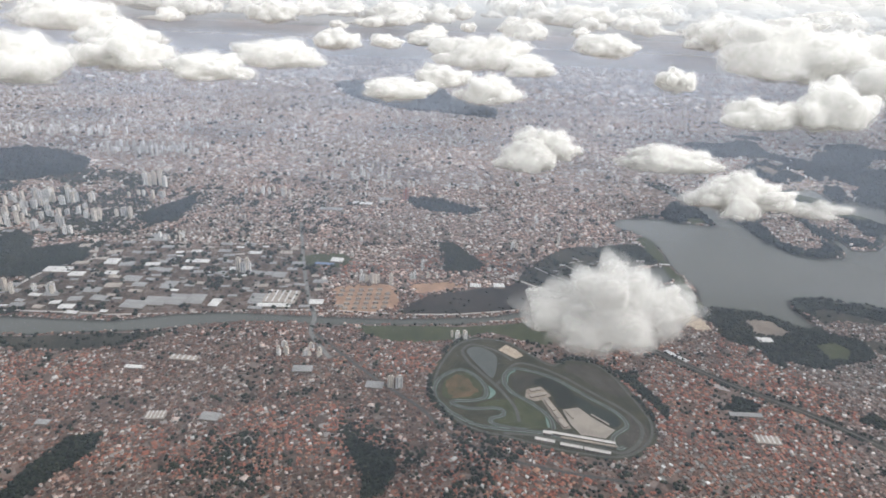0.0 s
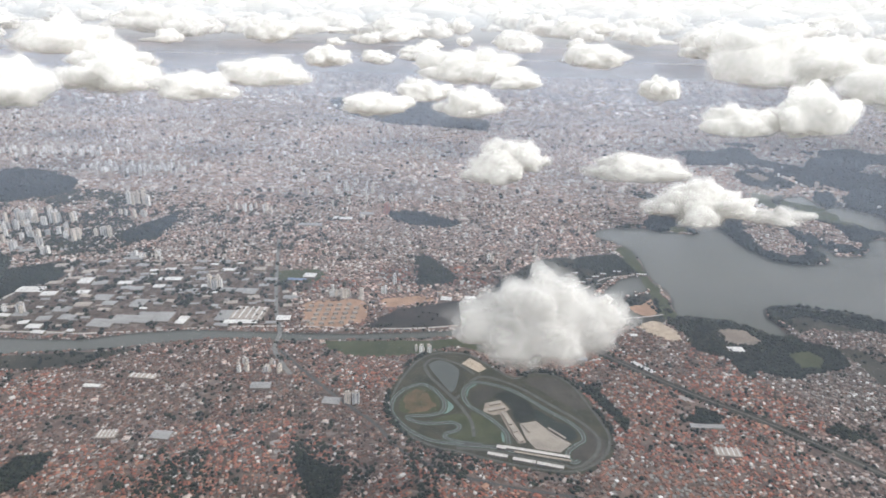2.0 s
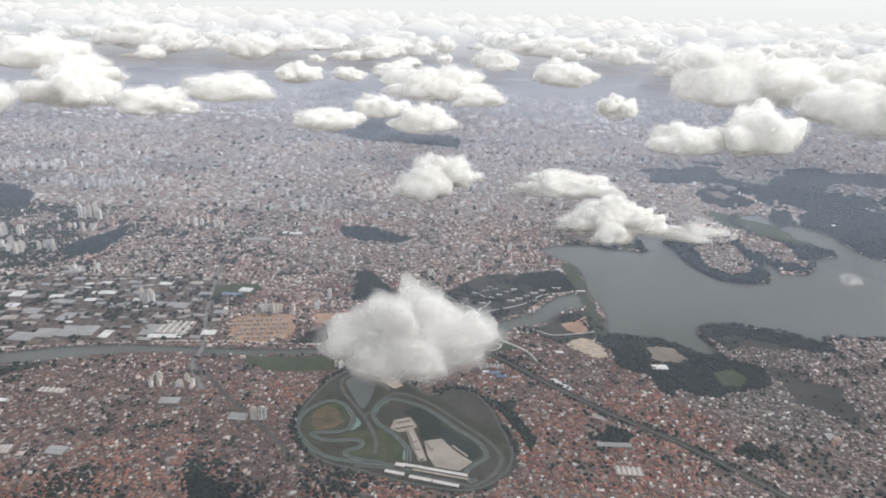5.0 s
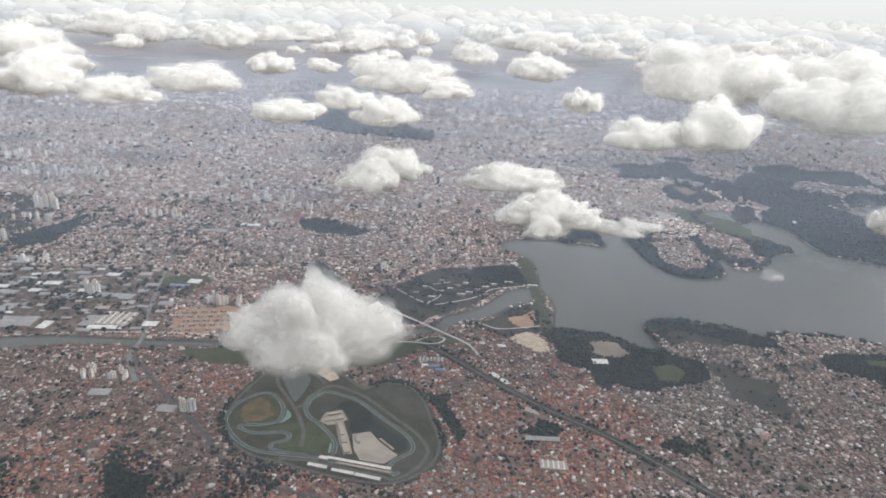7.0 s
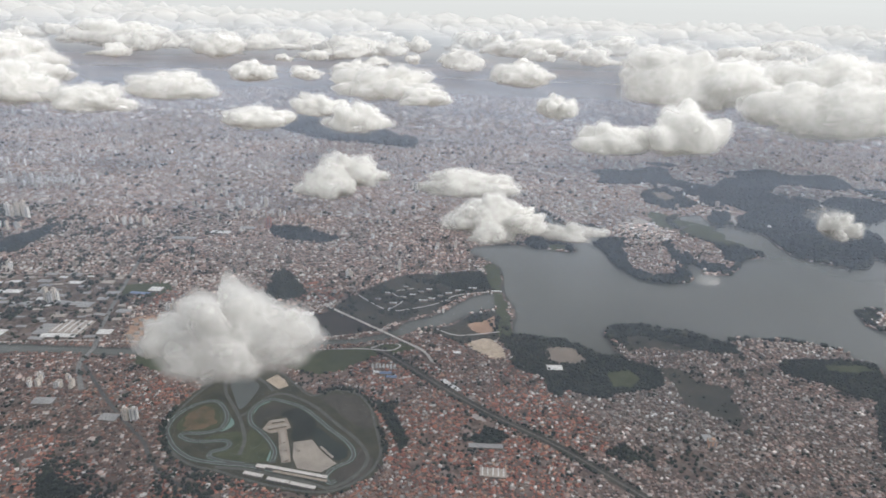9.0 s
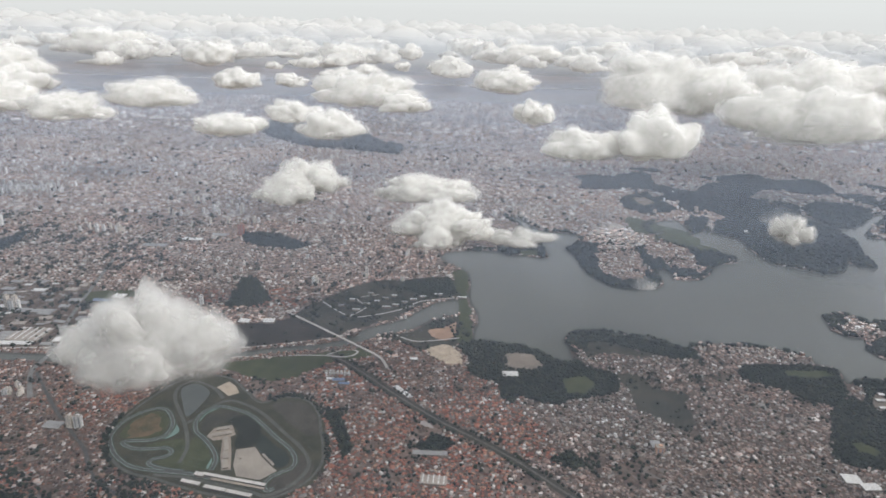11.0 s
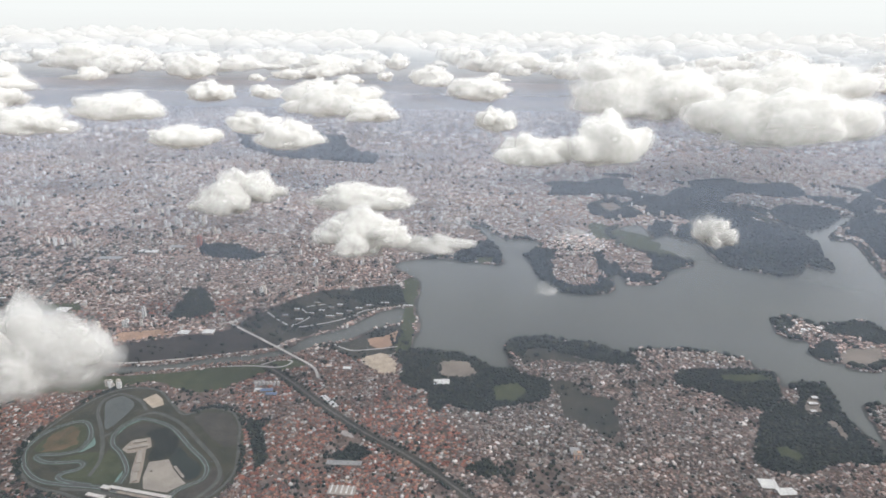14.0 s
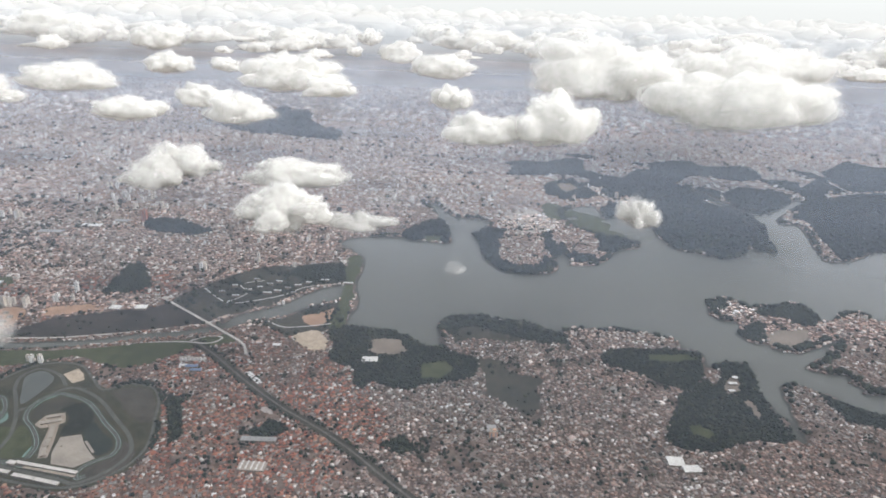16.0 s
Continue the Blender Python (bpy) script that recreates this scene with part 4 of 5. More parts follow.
MORE_HALLS = [
    (-107, 191, 6, 2, 2), (-92, 198, 10, 3, 1), (-55, 294, 6, 5, 2), (-48, 196, 7, 4, 0), (-21, 189, 6, 4, 0),
    (133, 238, 6, 4, 2), (14, 274, 5, 4, 2), (25, 275, 5, 4, 2), (105, 185, 11, 2.2, 0), (107, 172, 8, 4, 1), (235.5, 183.5, 5, 4.4, 2), (239.4, 180.2, 5.2, 3.2, 2), (272, 232, 3.2, 1.6, 2), (274.4, 236, 2, 1.6, 2), (269.5, 226.5, 2.2, 1.2, 2), (-60, 288, 9, 2.6, 3), (67, 226.6, 4.5, 1.8, 3), (69.5, 224.4, 4, 1.6, 3), (63.5, 227.4, 2.6, 1.6, 2),
    (-74, 370, 14, 5, 0), (-57, 384, 12, 5, 2), (-44, 395, 9, 5, 0), (179, 196, 3, 4, 0), (-87, 165, 6, 4, 1), (-70, 166, 6, 4, 0), (-119, 158, 4, 2.5, 0), (94, 246, 3, 2, 2), (112, 312, 5, 1.2, 2), (62, 292, 3.5, 0.9, 2), (66, 299, 3, 0.8, 1), (70, 303, 3.4, 0.9, 2), (76, 296, 4, 0.8, 2),
]
M_PALE_ROOF = surface("pale_sheet", (0.36, 0.35, 0.335), (0.50, 0.49, 0.47), 0.3, 2.0, 0.6)
M_BLUE_ROOF = surface("blue_sheet", (0.07, 0.10, 0.17), (0.12, 0.16, 0.24), 0.3, 2.0, 0.6)
M_GREY_ROOF = surface("grey_sheet", (0.15, 0.147, 0.143), (0.23, 0.225, 0.22), 0.15, 2.0, 0.7)
M_TAN_ROOF = surface("tan_sheet", (0.20, 0.17, 0.145), (0.29, 0.25, 0.215), 0.15, 2.0, 0.7)
rng = random.Random(9)
for x, y, w, d, look_of in HALLS + MORE_HALLS + PARK_HALLS:
    roof, what = ((M_GREY_ROOF, "grey sheet-roofed factory hall"), (M_TAN_ROOF, "tan factory hall with pale skylight bands"), (M_PALE_ROOF, "white-roofed factory hall"), (M_BLUE_ROOF, "blue sheet-roofed factory hall"))[look_of]
    shed(x, y, w, d, rng.uniform(0.7, 1.1), rng.uniform(-0.05, 0.12), roof, what + " among yards", 5 if look_of == 1 else 0)
laid = [(h[0], h[1], max(h[2], h[3]) * 0.6) for h in HALLS + MORE_HALLS]
tries = 0
while len(laid) < 270 and tries < 9000:
    tries += 1
    x, y = rng.uniform(-260, -54), rng.uniform(226, 318)
    p = np.array([[x, y]])
    w = rng.uniform(2.2, 7.0)
    if not inside(INDUSTRY, p)[0] and x > -190:
        continue
    if any(inside(l, p)[0] for l in OPEN_LAND) or away(BRIDGE_B, p, False)[0] < 2.5 or away(RIVER, p)[0] < 6:
        continue
    if any(math.hypot(x - a, y - b) < r + w * 0.48 for a, b, r in laid):
        continue
    laid.append((x, y, w * 0.48))
    k = rng.choice((0, 0, 0, 0, 1, 1, 2))
    roof, what = ((M_GREY_ROOF, "grey sheet-roofed factory hall"), (M_TAN_ROOF, "tan sheet-roofed factory hall"), (M_PALE_ROOF, "white-roofed factory hall"))[k]
    shed(x, y, w, w * rng.uniform(0.4, 0.8), rng.uniform(0.5, 1.0), rng.uniform(-0.1, 0.25), roof, what + " among yards")
for dx in (0, 1.1):
    long_building("station_roof", 88.5 + dx, 224.5 + dx * 0.4, 95 + dx, 217.5 + dx * 0.4, 0.5, 0.4, "long white platform roof beside the railway", M_PALE_ROOF)


def house_shell(x, y):
    ob = tagged(new("house_shell"), "half-built pale block on bare orange earth", "building site", "half-built blocks")
    ob.location = (x, y, 0.04)
    for name, z, w, d, t in (("slab", 0, 2.4, 1.7, 0.08), ("floor", 0.75, 2.1, 1.4, 0.1)):
        bm = bmesh.new()
        box(bm, 0, 0, z, w, d, t)
        part(name, bm, M_CONCRETE, ob)
    for sx in (-1, 1):
        bm = bmesh.new()
        box(bm, sx * 0.9, 0, 0.084, 0.2, 1.3, 0.664)
        part("wall", bm, M_SAND, ob)
    return ob


first = house_shell(-44, 246)
for i in range(7):
    for j in range(6):
        p = np.array([[-46 + 4.1 * i, 243.5 + 4.4 * j + 0.8 * i]])
        if inside(EARTHS["building_site"], p)[0] and away(EARTHS["building_site"], p)[0] > 1.5 and i + j:
            copy_thing(first, pose(p[0, 0], p[0, 1], 0.04, 0, 0, 8))
ribbon("road", [(-47, 243), (-36, 250), (-28, 256), (-22, 262)], 0.9, 0.056, M_PATH, "pale site road over orange earth", "road")

# ---- towers ----
M_WALL_WHITE = surface("tower_white", (0.52, 0.50, 0.47), (0.66, 0.64, 0.61), 0.2, 3.0)
M_WALL_CREAM = surface("tower_cream", (0.44, 0.39, 0.33), (0.56, 0.50, 0.44), 0.2, 3.0)
M_WALL_GREY = surface("tower_grey", (0.34, 0.33, 0.32), (0.46, 0.45, 0.44), 0.2, 3.0)
M_PANE = surface("dark_panes", (0.10, 0.11, 0.12), (0.18, 0.19, 0.20), 0.5, 3.0, 0.3)


def tower(x, y, w, d, high, wall, what):
    """A block of flats: a body, columns of panes, a roof slab and a tank house."""
    ob = tagged(new("apartment_tower"), what, "apartment tower", "apartment towers")
    ob.location = (x, y, 0)
    bm = bmesh.new()
    box(bm, 0, 0, -0.05, w, d, high)
    part("wall", bm, wall, ob)
    bm = bmesh.new()
    box(bm, 0, 0, high - 0.05, w + 0.08, d + 0.08, 0.08)
    part("roof", bm, M_CONCRETE, ob)
    bm = bmesh.new()
    box(bm, 0.1 * w, 0, high + 0.03, w * 0.4, d * 0.45, 0.38)
    part("tank_house", bm, wall, ob)
    for side in (-1, 1):
        for k in (-0.27, 0.27):
            bm = bmesh.new()
            box(bm, k * w, side * d / 2, 0.3, w * 0.16, 0.05, high - 0.7)
            part("window_column", bm, M_PANE, ob, "column of dark windows")
    return ob


TOWER_KINDS = [
    tower(-12, 289, 1.6, 1.5, 5.5, M_WALL_WHITE, "tall white block of flats with dark window columns"),
    tower(60, 335, 1.5, 1.5, 6.2, M_WALL_CREAM, "tall cream block of flats with dark window columns"),
    tower(-96, 275, 2.2, 1.3, 5.0, M_WALL_GREY, "grey slab block of flats with dark window columns"),
    tower(-15, 189, 1.2, 1.2, 4.6, M_WALL_CREAM, "slim cream block of flats with dark window columns"),
]
GROUPS = [
    (-178, 242, 26, 3, 6, 0.9), (-96, 276, 8, 3, 4, 1.0), (-32, 272, 16, 3, 8, 0.75), (-12, 280, 9, 4, 3, 0.7), (-52, 208, 16, 6, 18, 0.48),
    (-14, 190, 4, 2, 2, 0.9), (8, 226, 9, 2, 5, 0.5), (-233, 358, 36, 7, 14, 1.45), (-195, 398, 14, 3, 6, 1.5), (-185, 338, 13, 5, 7, 1.2),
    (-120, 396, 30, 8, 10, 0.8), (-221, 322, 56, 30, 34, 1.05), (-149, 310, 20, 8, 7, 0.6), (-241, 345, 60, 30, 26, 1.0), (33, 324, 6, 4, 4, 0.7),
    (-190, 375, 24, 6, 9, 0.8), (-77, 455, 60, 40, 16, 0.9), (-260, 300, 60, 40, 16, 0.9), (-40, 420, 80, 20, 8, 0.7), (60, 375, 90, 30, 8, 0.6),
]
for x, y, wx, wy, many, s in GROUPS:
    for i in range(many):
        k = s * rng.uniform(0.75, 1.2)
        px, py = x + rng.uniform(-0.5, 0.5) * wx, y + rng.uniform(-0.5, 0.5) * wy
        spot = np.array([[px, py]])
        if any(inside(line, spot)[0] for line in (LAKE, RIVER, *WOODS.values())):
            continue
        m = Matrix.LocRotScale((px, py, 0), Euler((0, 0, rng.choice((0.1, 0.25, -0.2, 1.3)))), (1.15 * k ** 0.5, 1.15 * k ** 0.5, k))
        copy_thing(TOWER_KINDS[rng.choice((0, 0, 1, 1, 2, 3))], m)
for i in range(7):
    copy_thing(TOWER_KINDS[0], Matrix.LocRotScale((61.2 + 1.45 * i, 231.2 + 0.1 * i, 0), Euler((0, 0, 0.1)), (0.62, 0.8, 0.3)))
M_WALL_SALMON = surface("tower_salmon", (0.36, 0.22, 0.16), (0.46, 0.29, 0.21), 0.2, 3.0)
M_WALL_BRICK = surface("tower_brick", (0.22, 0.09, 0.07), (0.30, 0.13, 0.10), 0.2, 3.0)
tower(179.5, 193.0, 2.6, 2.2, 2.4, M_WALL_SALMON, "broad salmon block of flats above low houses")
tower(-31, 398, 3.2, 2.6, 7.5, M_WALL_BRICK, "tall dark red brick block of flats")
far = np.random.default_rng(21)
V, F = [], []
for x, y, wx, wy, many, high in ((-241, 486, 75, 24, 100, 9), (-347, 533, 100, 30, 90, 9), (-240, 600, 260, 120, 90, 6), (178, 655, 80, 25, 50, 6), (-80, 560, 200, 100, 50, 5), (-520, 700, 320, 200, 120, 8), (200, 520, 260, 90, 40, 4), (100, 900, 700, 200, 80, 7), (-700, 1100, 600, 300, 120, 9)):
    q = np.c_[far.normal(0, 0.33, many) * wx + x, far.normal(0, 0.33, many) * wy + y]
    for px, py in q:
        w, d, h = far.uniform(1.0, 2.2), far.uniform(1.0, 2.0), 0.6 * high * far.uniform(0.4, 1.2)
        n = len(V)
        V += [(px + a * w / 2, py + b * d / 2, z) for z in (0, h) for a, b in ((-1, -1), (1, -1), (1, 1), (-1, 1))]
        F += [(n + 4, n + 5, n + 6, n + 7), (n, n + 1, n + 5, n + 4), (n + 1, n + 2, n + 6, n + 5), (n + 2, n + 3, n + 7, n + 6), (n + 3, n, n + 4, n + 7)]
tagged(new("far_towers", mesh_of("far_towers", V, [np.array(F)], [M_TOWER])), "hazy white towers of the distant centre", "towers", kind="stuff")

# ---- bridge ----
bridge = tagged(new("bridge"), "long pale concrete road bridge over the river", "bridge")
ribbon("deck", BRIDGE_A, 1.1, 0.75, M_PATH, parent=bridge, high=0.2)
for x, y in curve_through(BRIDGE_A, False, 3)[1:-1]:
    bm = bmesh.new()
    box(bm, x, y, -0.8, 0.5, 0.5, 1.35)
    part("pier", bm, M_CONCRETE, bridge)
ribbon("road", [(58, 247), (64, 252), (70, 251), (66, 246), (52, 246), (20, 241)], 0.8, 0.08, M_PATH, "curved pale slip road on the river meadow", "road")
ribbon("road", [(44, 300), (60, 285), (72, 288), (84, 296), (92, 306), (108, 312)], 0.9, 0.08, M_PATH, "pale park road beside the river", "road")
ribbon("road", [(60, 285), (66, 296), (60, 306), (70, 312)], 0.7, 0.084, M_PATH, "pale park road beside the river", "road")
ribbon("road", [(84, 268), (92, 263), (100, 264), (112, 268)], 0.8, 0.08, M_PATH, "pale track on bare ground", "road")
ribbon("road", STREET, 1.2, 0.07, M_TRACK, "grey street past the race circuit", "road")
ribbon("road", [(-189, 237), (-184, 268), (-172, 280), (-191, 321), (-219, 378)], 1.6, 0.07, M_PATH, "broad pale avenue between towers", "road")


# ---- trees ----
def crowns(name, pts, size, seed, label, leaf=None):
    rng = np.random.default_rng(seed)
    bm = bmesh.new()
    bmesh.ops.create_icosphere(bm, subdivisions=1, radius=1.0)
    tv = np.array([v.co[:] for v in bm.verts])
    tf = np.array([[v.index for v in f.verts] for f in bm.faces])
    bm.free()
    n, k = len(pts), len(tv)
    r = size * rng.uniform(0.55, 1.3, n)
    V = tv[None] * (r[:, None, None] * rng.uniform(0.7, 1.25, (n, k, 1)))
    V[:, :, 2] *= rng.uniform(0.6, 1.0, (n, 1))
    V[:, :, 0] += pts[:, 0][:, None]
    V[:, :, 1] += pts[:, 1][:, None]
    V[:, :, 2] += (0.55 * r)[:, None]
    F = (tf[None] + (np.arange(n) * k)[:, None, None]).reshape(-1, 3)
    return tagged(new(name, mesh_of(name, V.reshape(-1, 3), [F], [leaf or M_LEAF])), label, "trees", kind="stuff")


def scatter(poly, gap, seed):
    rng = np.random.default_rng(seed)
    p = np.asarray(poly)
    lo, hi = p.min(0), p.max(0)
    xs, ys = np.meshgrid(np.arange(lo[0], hi[0], gap), np.arange(lo[1], hi[1], gap))
    q = np.c_[xs.ravel(), ys.ravel()] + rng.normal(0, gap * 0.35, (xs.size, 2))
    return q[inside(poly, q)]


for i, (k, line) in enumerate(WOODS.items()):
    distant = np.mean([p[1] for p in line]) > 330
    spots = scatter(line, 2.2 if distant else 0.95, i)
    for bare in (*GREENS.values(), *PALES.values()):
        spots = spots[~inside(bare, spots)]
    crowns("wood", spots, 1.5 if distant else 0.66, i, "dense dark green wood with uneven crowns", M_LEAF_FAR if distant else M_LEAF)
rng = np.random.default_rng(31)
for x0, x1, y0, y1, many, size in ((-200, 390, 80, 262, 26000, 0.62), (-430, 460, 262, 430, 16000, 0.85), (-800, 900, 430, 800, 9000, 1.5), (-300, -55, 215, 430, 9000, 1.0)):
    q = np.c_[rng.uniform(x0, x1, many), rng.uniform(y0, y1, many)]
    q = q[np.abs(q[:, 0] - 80) < 120 + 0.95 * q[:, 1]]
    thick = lumpy(q, 0.55, 1) + 0.7 * lumpy(q, 0.14, 2)
    ok = (thick > 1.2) | (rng.random(len(q)) < (0.08 if y0 < 200 else 0.12 if y0 < 400 else 0.06))
    for line in (CIRCUIT, RIVER, *WOODS.values(), *EARTHS.values(), *GREENS.values(), *PALES.values()):
        ok &= ~inside(line, q)
    ok &= ~(inside(LAKE, q) & ~inside(ISLAND, q)) & (away(RAIL, q, False) > 1.5)
    crowns("street_trees", q[ok], size, many + int(size * 7) + int(x1), "scattered dark green trees between houses")
q = np.c_[rng.uniform(90, 460, 60000), rng.uniform(190, 620, 60000)]
edge = np.minimum(away(LAKE, q), away(ISLAND, q))
dry = ~inside(LAKE, q) | inside(ISLAND, q)
reach = 2.4 + 1.8 * lumpy(q, 0.12, 9)
q = q[dry & (edge < reach) & (edge > 0.8) & ((q[:, 0] > 122) | (q[:, 1] > 372))]
side = np.array(curve_through(RAIL, False, 40))
side = side + rng.choice((-1.0, 1.0), (len(side), 1)) * 1.5 + rng.normal(0, 0.35, side.shape)
crowns("railway_trees", side[lumpy(side, 0.5, 3) > -0.6], 0.6, 5, "line of dark trees along the railway")
spots = np.concatenate([scatter(line, 2.3, 50 + i) for i, (k, line) in enumerate(SCRUB.items()) if k not in ("valley", "headland_meadow", "marsh")])
spots = spots[(lumpy(spots, 0.3, 12) > 0.6)]
for bare in (RIVER, *PALES.values()):
    spots = spots[~inside(bare, spots)]
# Garden trees, with more added to darken this corner of the view.
front = np.c_[rng.uniform(-75, 62, 9000), rng.uniform(92, 178, 9000)]
front = front[(lumpy(front, 0.16, 21) + 0.6 * lumpy(front, 0.5, 22) > 0.55) & ~inside(CIRCUIT, front) & ~inside(RIVER, front)]
crowns("garden_trees", front, 0.6, 23, "dark garden trees among the small houses")
rim = np.array(curve_through(CIRCUIT, True, 30))
rim = rim + rng.normal(0, 0.5, rim.shape)
rim = rim[(lumpy(rim, 0.25, 15) > -0.1) & ((rim[:, 0] < 30) | (rim[:, 1] > 178))]
crowns("circuit_trees", rim, 0.62, 19, "dark trees along the edge of the race circuit")
crowns("scrub_trees", spots, 0.85, 8, "loose dark trees on rough riverside ground")
crowns("shore_trees", q, 1.25, 6, "dark trees along the shore of the lake")
uphill = np.c_[rng.uniform(-330, -150, 7000), rng.uniform(288, 430, 7000)]
uphill = uphill[inside([(-330, 300), (-215, 292), (-150, 330), (-155, 385), (-240, 430), (-330, 400)], uphill) & (lumpy(uphill, 0.1, 33) > -0.4)]
crowns("park_trees", uphill, 1.05, 34, "dark trees between towers on a green slope")
hills = scatter([(200, 460), (500, 460), (500, 660), (200, 660)], 2.3, 88)
hills = hills[north_woods(hills) & (~inside(LAKE, hills) | inside(ISLAND, hills))]
for line in WOODS.values():
    hills = hills[~inside(line, hills)]
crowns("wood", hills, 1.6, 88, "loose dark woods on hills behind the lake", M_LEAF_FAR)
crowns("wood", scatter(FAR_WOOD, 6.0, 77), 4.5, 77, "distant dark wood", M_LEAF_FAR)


# ---- clouds ----
def cloud_hull(seed, level, lobes):
    """Directions, radii and faces of a heaped cloud: the hull of large lobes with small ones budding on them."""
    rng = np.random.default_rng(seed)
    bm = bmesh.new()
    bmesh.ops.create_icosphere(bm, subdivisions=level, radius=1.0)
    d = np.array([v.co[:] for v in bm.verts])
    f = np.array([[v.index for v in q.verts] for q in bm.faces])
    bm.free()
    r = np.full(len(d), 0.30)

    def swell_by(c, rad):
        b = d @ c
        disc = b * b - (c @ c - rad * rad)
        ok = disc > 0
        far = b[ok] + np.sqrt(disc[ok])
        r[ok] = np.logaddexp(16 * r[ok], 16 * far) / 16

    for i in range(lobes):
        ang, out = rng.uniform(0, 2 * math.pi), rng.uniform(0.05, 0.8)
        c = np.array([math.cos(ang) * out, math.sin(ang) * out, rng.uniform(-0.2, 0.36) * (1 - 0.6 * out)])
        swell_by(c, rng.uniform(0.2, 0.40) * (1.1 - 0.5 * out))
    for many, small, large in ((2 * lobes, 0.09, 0.20), (3 * lobes, 0.05, 0.09)):
        for i in rng.choice(len(d), min(len(d), many), replace=False):
            swell_by(d[i] * r[i] * 0.97, rng.uniform(small, large))
    return d, r, f


def cloud(seed, x, y, base, wide, tall, deep, label, level=4, lobes=16, thin=False, plain=False, shrink=0.0, misty=False):
    """A cloud of that size over its base point: a dense core in thinner and thinner frayed veils."""
    ob = tagged(new("cloud"), label, "cloud", "clouds")
    ob.location = (x, y, base)
    d, r, f = cloud_hull(seed, level, lobes)
    p0 = d * r[:, None]
    p0[:, 2] = np.where(p0[:, 2] < -0.14, -0.14 + (p0[:, 2] + 0.14) * 0.4, p0[:, 2])
    lo, hi = p0.min(0), p0.max(0)
    size = np.array((wide, deep, tall)) / (hi - lo)
    veils = M_MISTY_VEILS if misty else M_VEILS if y < 330 else M_FAR_VEILS
    layers = [("veil", 0.07 - 0.19 * k / len(veils) - shrink, m) for k, m in enumerate(veils)]
    if thin:
        layers = [("veil", 0.05 - 0.08 * k, M_WISP) for k in range(4)]
    elif plain:
        layers = [("wisp", 0.05, M_CLOUD_EDGE), ("wisp", 0.0, M_CLOUD_EDGE), ("core", -0.05, M_CLOUD_FAR)]
    else:
        layers.append(("core", -0.13 - 1.3 * shrink, M_MISTY if misty else M_CLOUD))
    for k, (n, swell, m) in enumerate(layers):
        shift = Vector((seed * 3.1, seed * 1.7, k * 0.23))
        fray = np.array([noise.fractal(Vector(q) * 3.0 + shift, 0.75, 2.1, 5) for q in p0])
        p = d * np.maximum(r * (1 + 0.13 * fray) + swell, 0.05)[:, None]
        floor = -0.16 - 0.5 * swell + 0.12 * fray
        p[:, 2] = np.where(p[:, 2] < floor, floor + (p[:, 2] - floor) * 0.4, p[:, 2])
        p = (p - np.array(((lo[0] + hi[0]) / 2, (lo[1] + hi[1]) / 2, lo[2]))) * size
        o = new(n, mesh_of(n, p, [f], [m], smooth=True))
        o.parent = ob
    return ob


# centre, width, height of the base and of the top, depth
NEAR_CLOUDS = [
    (43, 140, 46, 50, 74, 28), (32, 286, 28, 54, 69, 22), (44, 293, 32, 57, 72, 20), (95, 284, 45, 58, 69.5, 26), (105, 226, 36, 57, 73.5, 24),
    (132, 224, 28, 58.5, 66, 14), (216, 397, 58, 58, 90, 42), (180, 392, 52, 58, 77, 32), (-38, 412, 48, 60, 76, 30), (-12, 470, 42, 62, 78, 24),
    (19, 442, 48, 56, 78, 34), (158, 496, 32, 62, 81, 24), (229, 238, 18, 58, 71, 14),
]
FURTHER_CLOUDS = [
    (145, 704, 71, 65, 91, 45), (17, 598, 106, 60, 92, 60), (57, 560, 44, 60, 76, 26), (300, 608, 150, 60, 113, 80), (430, 640, 150, 62, 112, 80),
    (385, 532, 160, 51, 97, 75), (-186, 480, 66, 57, 78, 40), (-150, 540, 84, 60, 84, 45), (-317, 600, 90, 60, 88, 55), (-132, 684, 50, 62, 86, 35),
    (-86, 722, 38, 63, 78, 26), (-45, 784, 52, 62, 82, 35), (-304, 1050, 85, 62, 100, 60),
]
MORE_CLOUDS = [
    (370, 1000, 126, 62, 104, 80), (193, 1300, 165, 62, 106, 100), (-537, 1200, 179, 62, 112, 110), (-544, 903, 70, 62, 96, 45), (-298, 429, 85, 56, 92, 55),
    (-257, 491, 80, 58, 92, 50), (-466, 785, 153, 60, 98, 90), (351, 920, 91, 62, 106, 60), (862, 1129, 135, 62, 106, 90), (702, 906, 97, 62, 80, 60),
]
BASE = 60.5
for i, (x, y, w, low, top, deep) in enumerate(NEAR_CLOUDS + FURTHER_CLOUDS + MORE_CLOUDS):
    near = i < len(NEAR_CLOUDS)
    cloud({0: 213, 1: 56, 3: 200, 4: 203}.get(i, i + 1), x, y, low, w, top - low, deep, "white heaped cloud with a soft ragged edge" if near else "bright white heaped cloud", 5 if i in (0, 4) else 4, 22 if w > 40 else 16, shrink={0: 0.08, 12: 0.12, 5: 0.06}.get(i, 0.0), misty=i in (0, 5, 12))
for x, y, w, h in ((0, 305, 12, 5), (165, 183, 7, 4), (137, 250, 13, 5), (231, 256, 10, 7)):
    cloud(int(x) % 17 + 80, x, y, BASE, w, h, w * 0.8, "thin faint wisp of cloud", 4, 9, True)
rng = random.Random(5)
models = [cloud(100 + i, -300 + 130 * i, 1500 + 300 * i, BASE, 150, 40, 100, "far white cloud in a broken deck", 3 if i < 4 else 2, 14, plain=True) for i in range(8)]
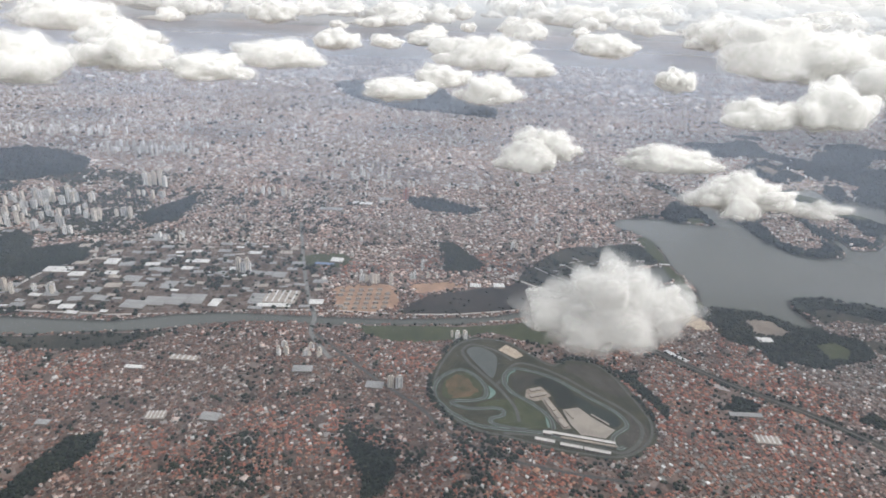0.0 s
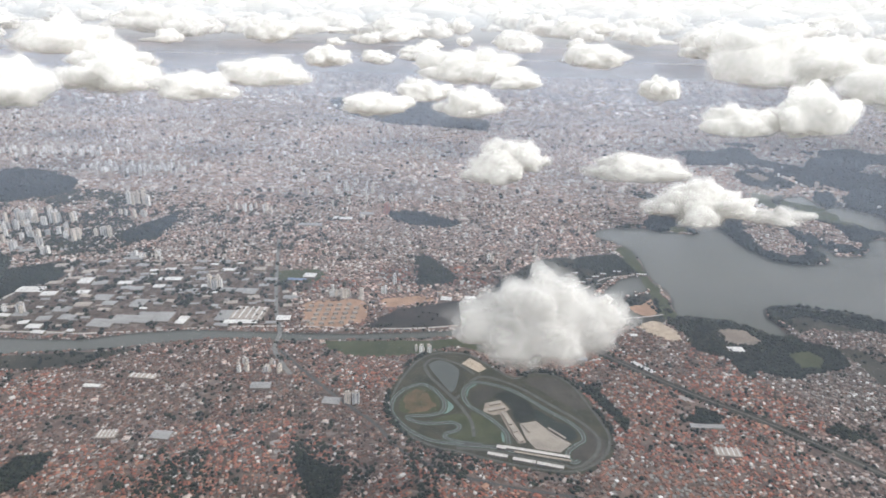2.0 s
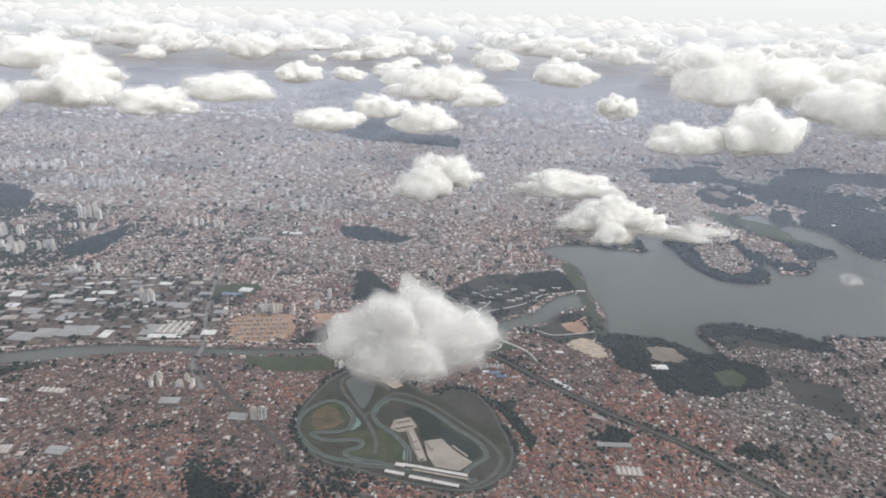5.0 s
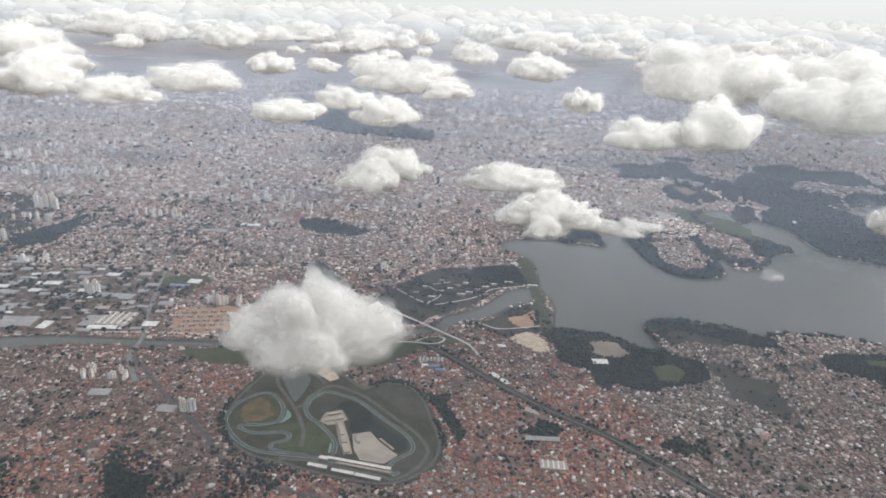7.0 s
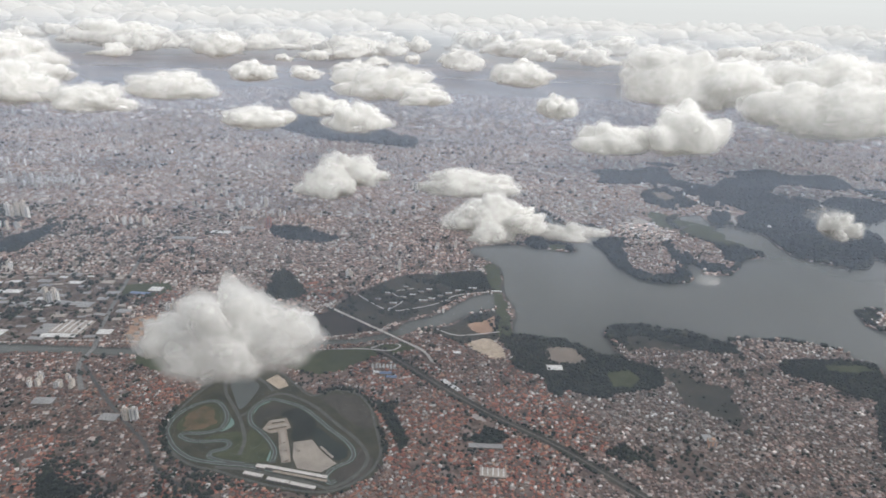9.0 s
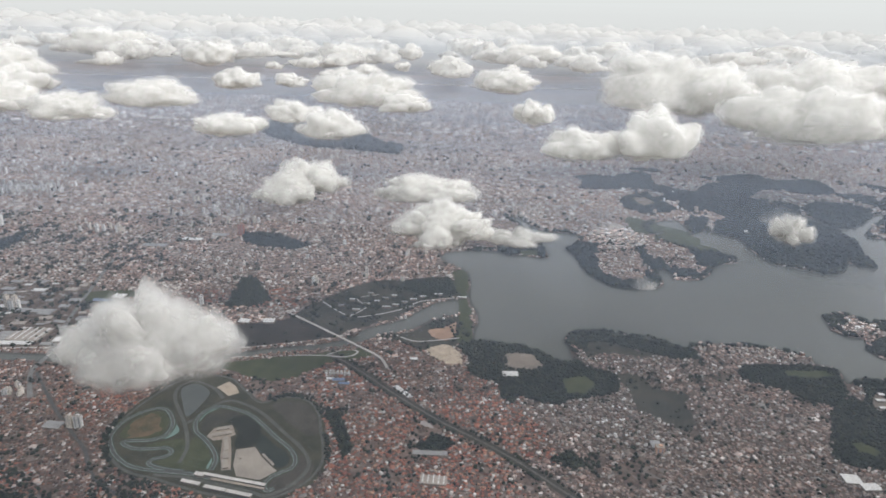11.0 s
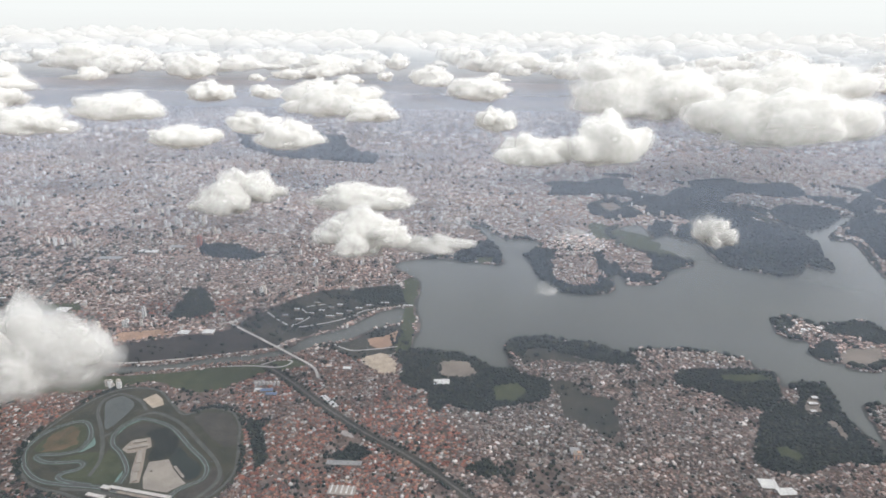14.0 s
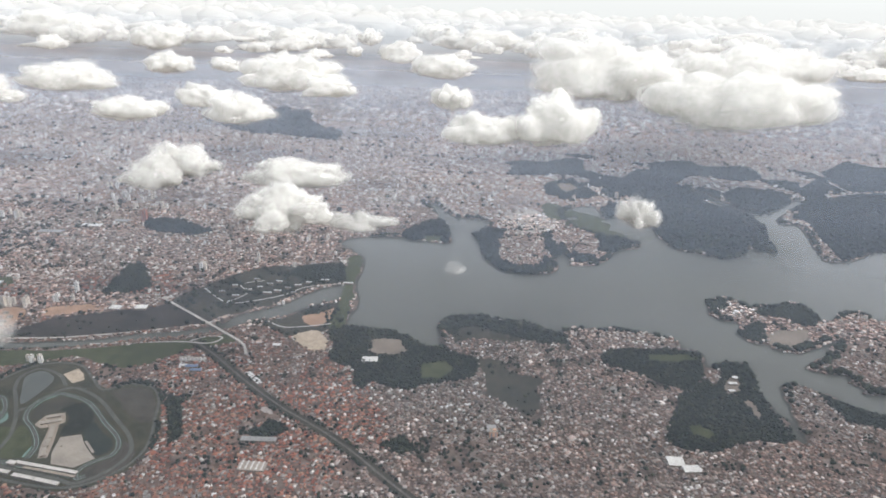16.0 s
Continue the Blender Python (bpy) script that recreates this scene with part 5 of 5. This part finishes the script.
for i in range(270):
    y = 900 + 1500 * rng.random() ** 0.8
    x = rng.uniform(-1, 1) * (0.8 * y + 150)
    s = rng.uniform(0.28, 0.9) * (0.55 + y / 4200)
    m = Matrix.LocRotScale((x, y, BASE + rng.uniform(-2, 6)), Euler((0, 0, rng.uniform(0, 6.28))), (s * rng.uniform(0.8, 1.7), s, rng.uniform(0.5, 0.95) * (0.35 + s)))
    copy_thing(models[i % 4], m)
deck, shell, at = [], [], 0
for i in range(620):
    y = 1900 + 2600 * rng.random() ** 0.9
    x = rng.uniform(-1, 1) * (0.8 * y + 150)
    wide = rng.uniform(0.5, 1.25) * 140 * (0.8 + y / 5000)
    d, r, f = cloud_hull(300 + i % 12, 2, 14)
    p = d * r[:, None]
    p[:, 2] = np.maximum(p[:, 2], -0.12)
    a = rng.uniform(0, 6.28)
    turned = np.c_[p[:, 0] * math.cos(a) - p[:, 1] * math.sin(a), p[:, 0] * math.sin(a) + p[:, 1] * math.cos(a), p[:, 2] + 0.12]
    deck.append(turned * (wide * 0.6, wide * 0.42, rng.uniform(60, 100) * (0.7 + max(0, y - 2000) / 4200)) + (x, y, BASE))
    shell.append(f + at)
    at += len(p)
tagged(new("cloud_deck", mesh_of("cloud_deck", np.concatenate(deck), [np.concatenate(shell)], [M_CLOUD_DECK], smooth=True)), "endless white cloud deck towards the horizon", "clouds", kind="stuff")

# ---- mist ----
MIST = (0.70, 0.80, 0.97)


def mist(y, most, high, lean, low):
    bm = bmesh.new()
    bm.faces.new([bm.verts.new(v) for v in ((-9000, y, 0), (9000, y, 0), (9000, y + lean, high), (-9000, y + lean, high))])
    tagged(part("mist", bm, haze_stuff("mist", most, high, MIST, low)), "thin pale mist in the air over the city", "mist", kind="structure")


# Upright sheets, leant to catch sun, lay haze over the ground behind them.
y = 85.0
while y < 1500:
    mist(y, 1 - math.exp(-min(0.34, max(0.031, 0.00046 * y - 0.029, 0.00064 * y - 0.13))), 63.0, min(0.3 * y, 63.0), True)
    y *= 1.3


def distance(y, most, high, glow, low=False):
    """A see-through glowing sheet, added to brighten the far city and clouds as haze."""
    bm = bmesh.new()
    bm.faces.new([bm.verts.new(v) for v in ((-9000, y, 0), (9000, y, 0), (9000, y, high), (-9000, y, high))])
    m = haze_stuff("glowing_haze", most, high, MIST, low)
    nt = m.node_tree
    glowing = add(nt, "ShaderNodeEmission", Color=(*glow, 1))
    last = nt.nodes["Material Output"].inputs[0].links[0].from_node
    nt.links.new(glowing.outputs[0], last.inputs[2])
    tagged(part("backdrop", bm, m), "added glowing sheet that stands in for bright hazy air", "backdrop", kind="structure")


# Glowing sheets stand between far blocks and clouds, not only behind them.
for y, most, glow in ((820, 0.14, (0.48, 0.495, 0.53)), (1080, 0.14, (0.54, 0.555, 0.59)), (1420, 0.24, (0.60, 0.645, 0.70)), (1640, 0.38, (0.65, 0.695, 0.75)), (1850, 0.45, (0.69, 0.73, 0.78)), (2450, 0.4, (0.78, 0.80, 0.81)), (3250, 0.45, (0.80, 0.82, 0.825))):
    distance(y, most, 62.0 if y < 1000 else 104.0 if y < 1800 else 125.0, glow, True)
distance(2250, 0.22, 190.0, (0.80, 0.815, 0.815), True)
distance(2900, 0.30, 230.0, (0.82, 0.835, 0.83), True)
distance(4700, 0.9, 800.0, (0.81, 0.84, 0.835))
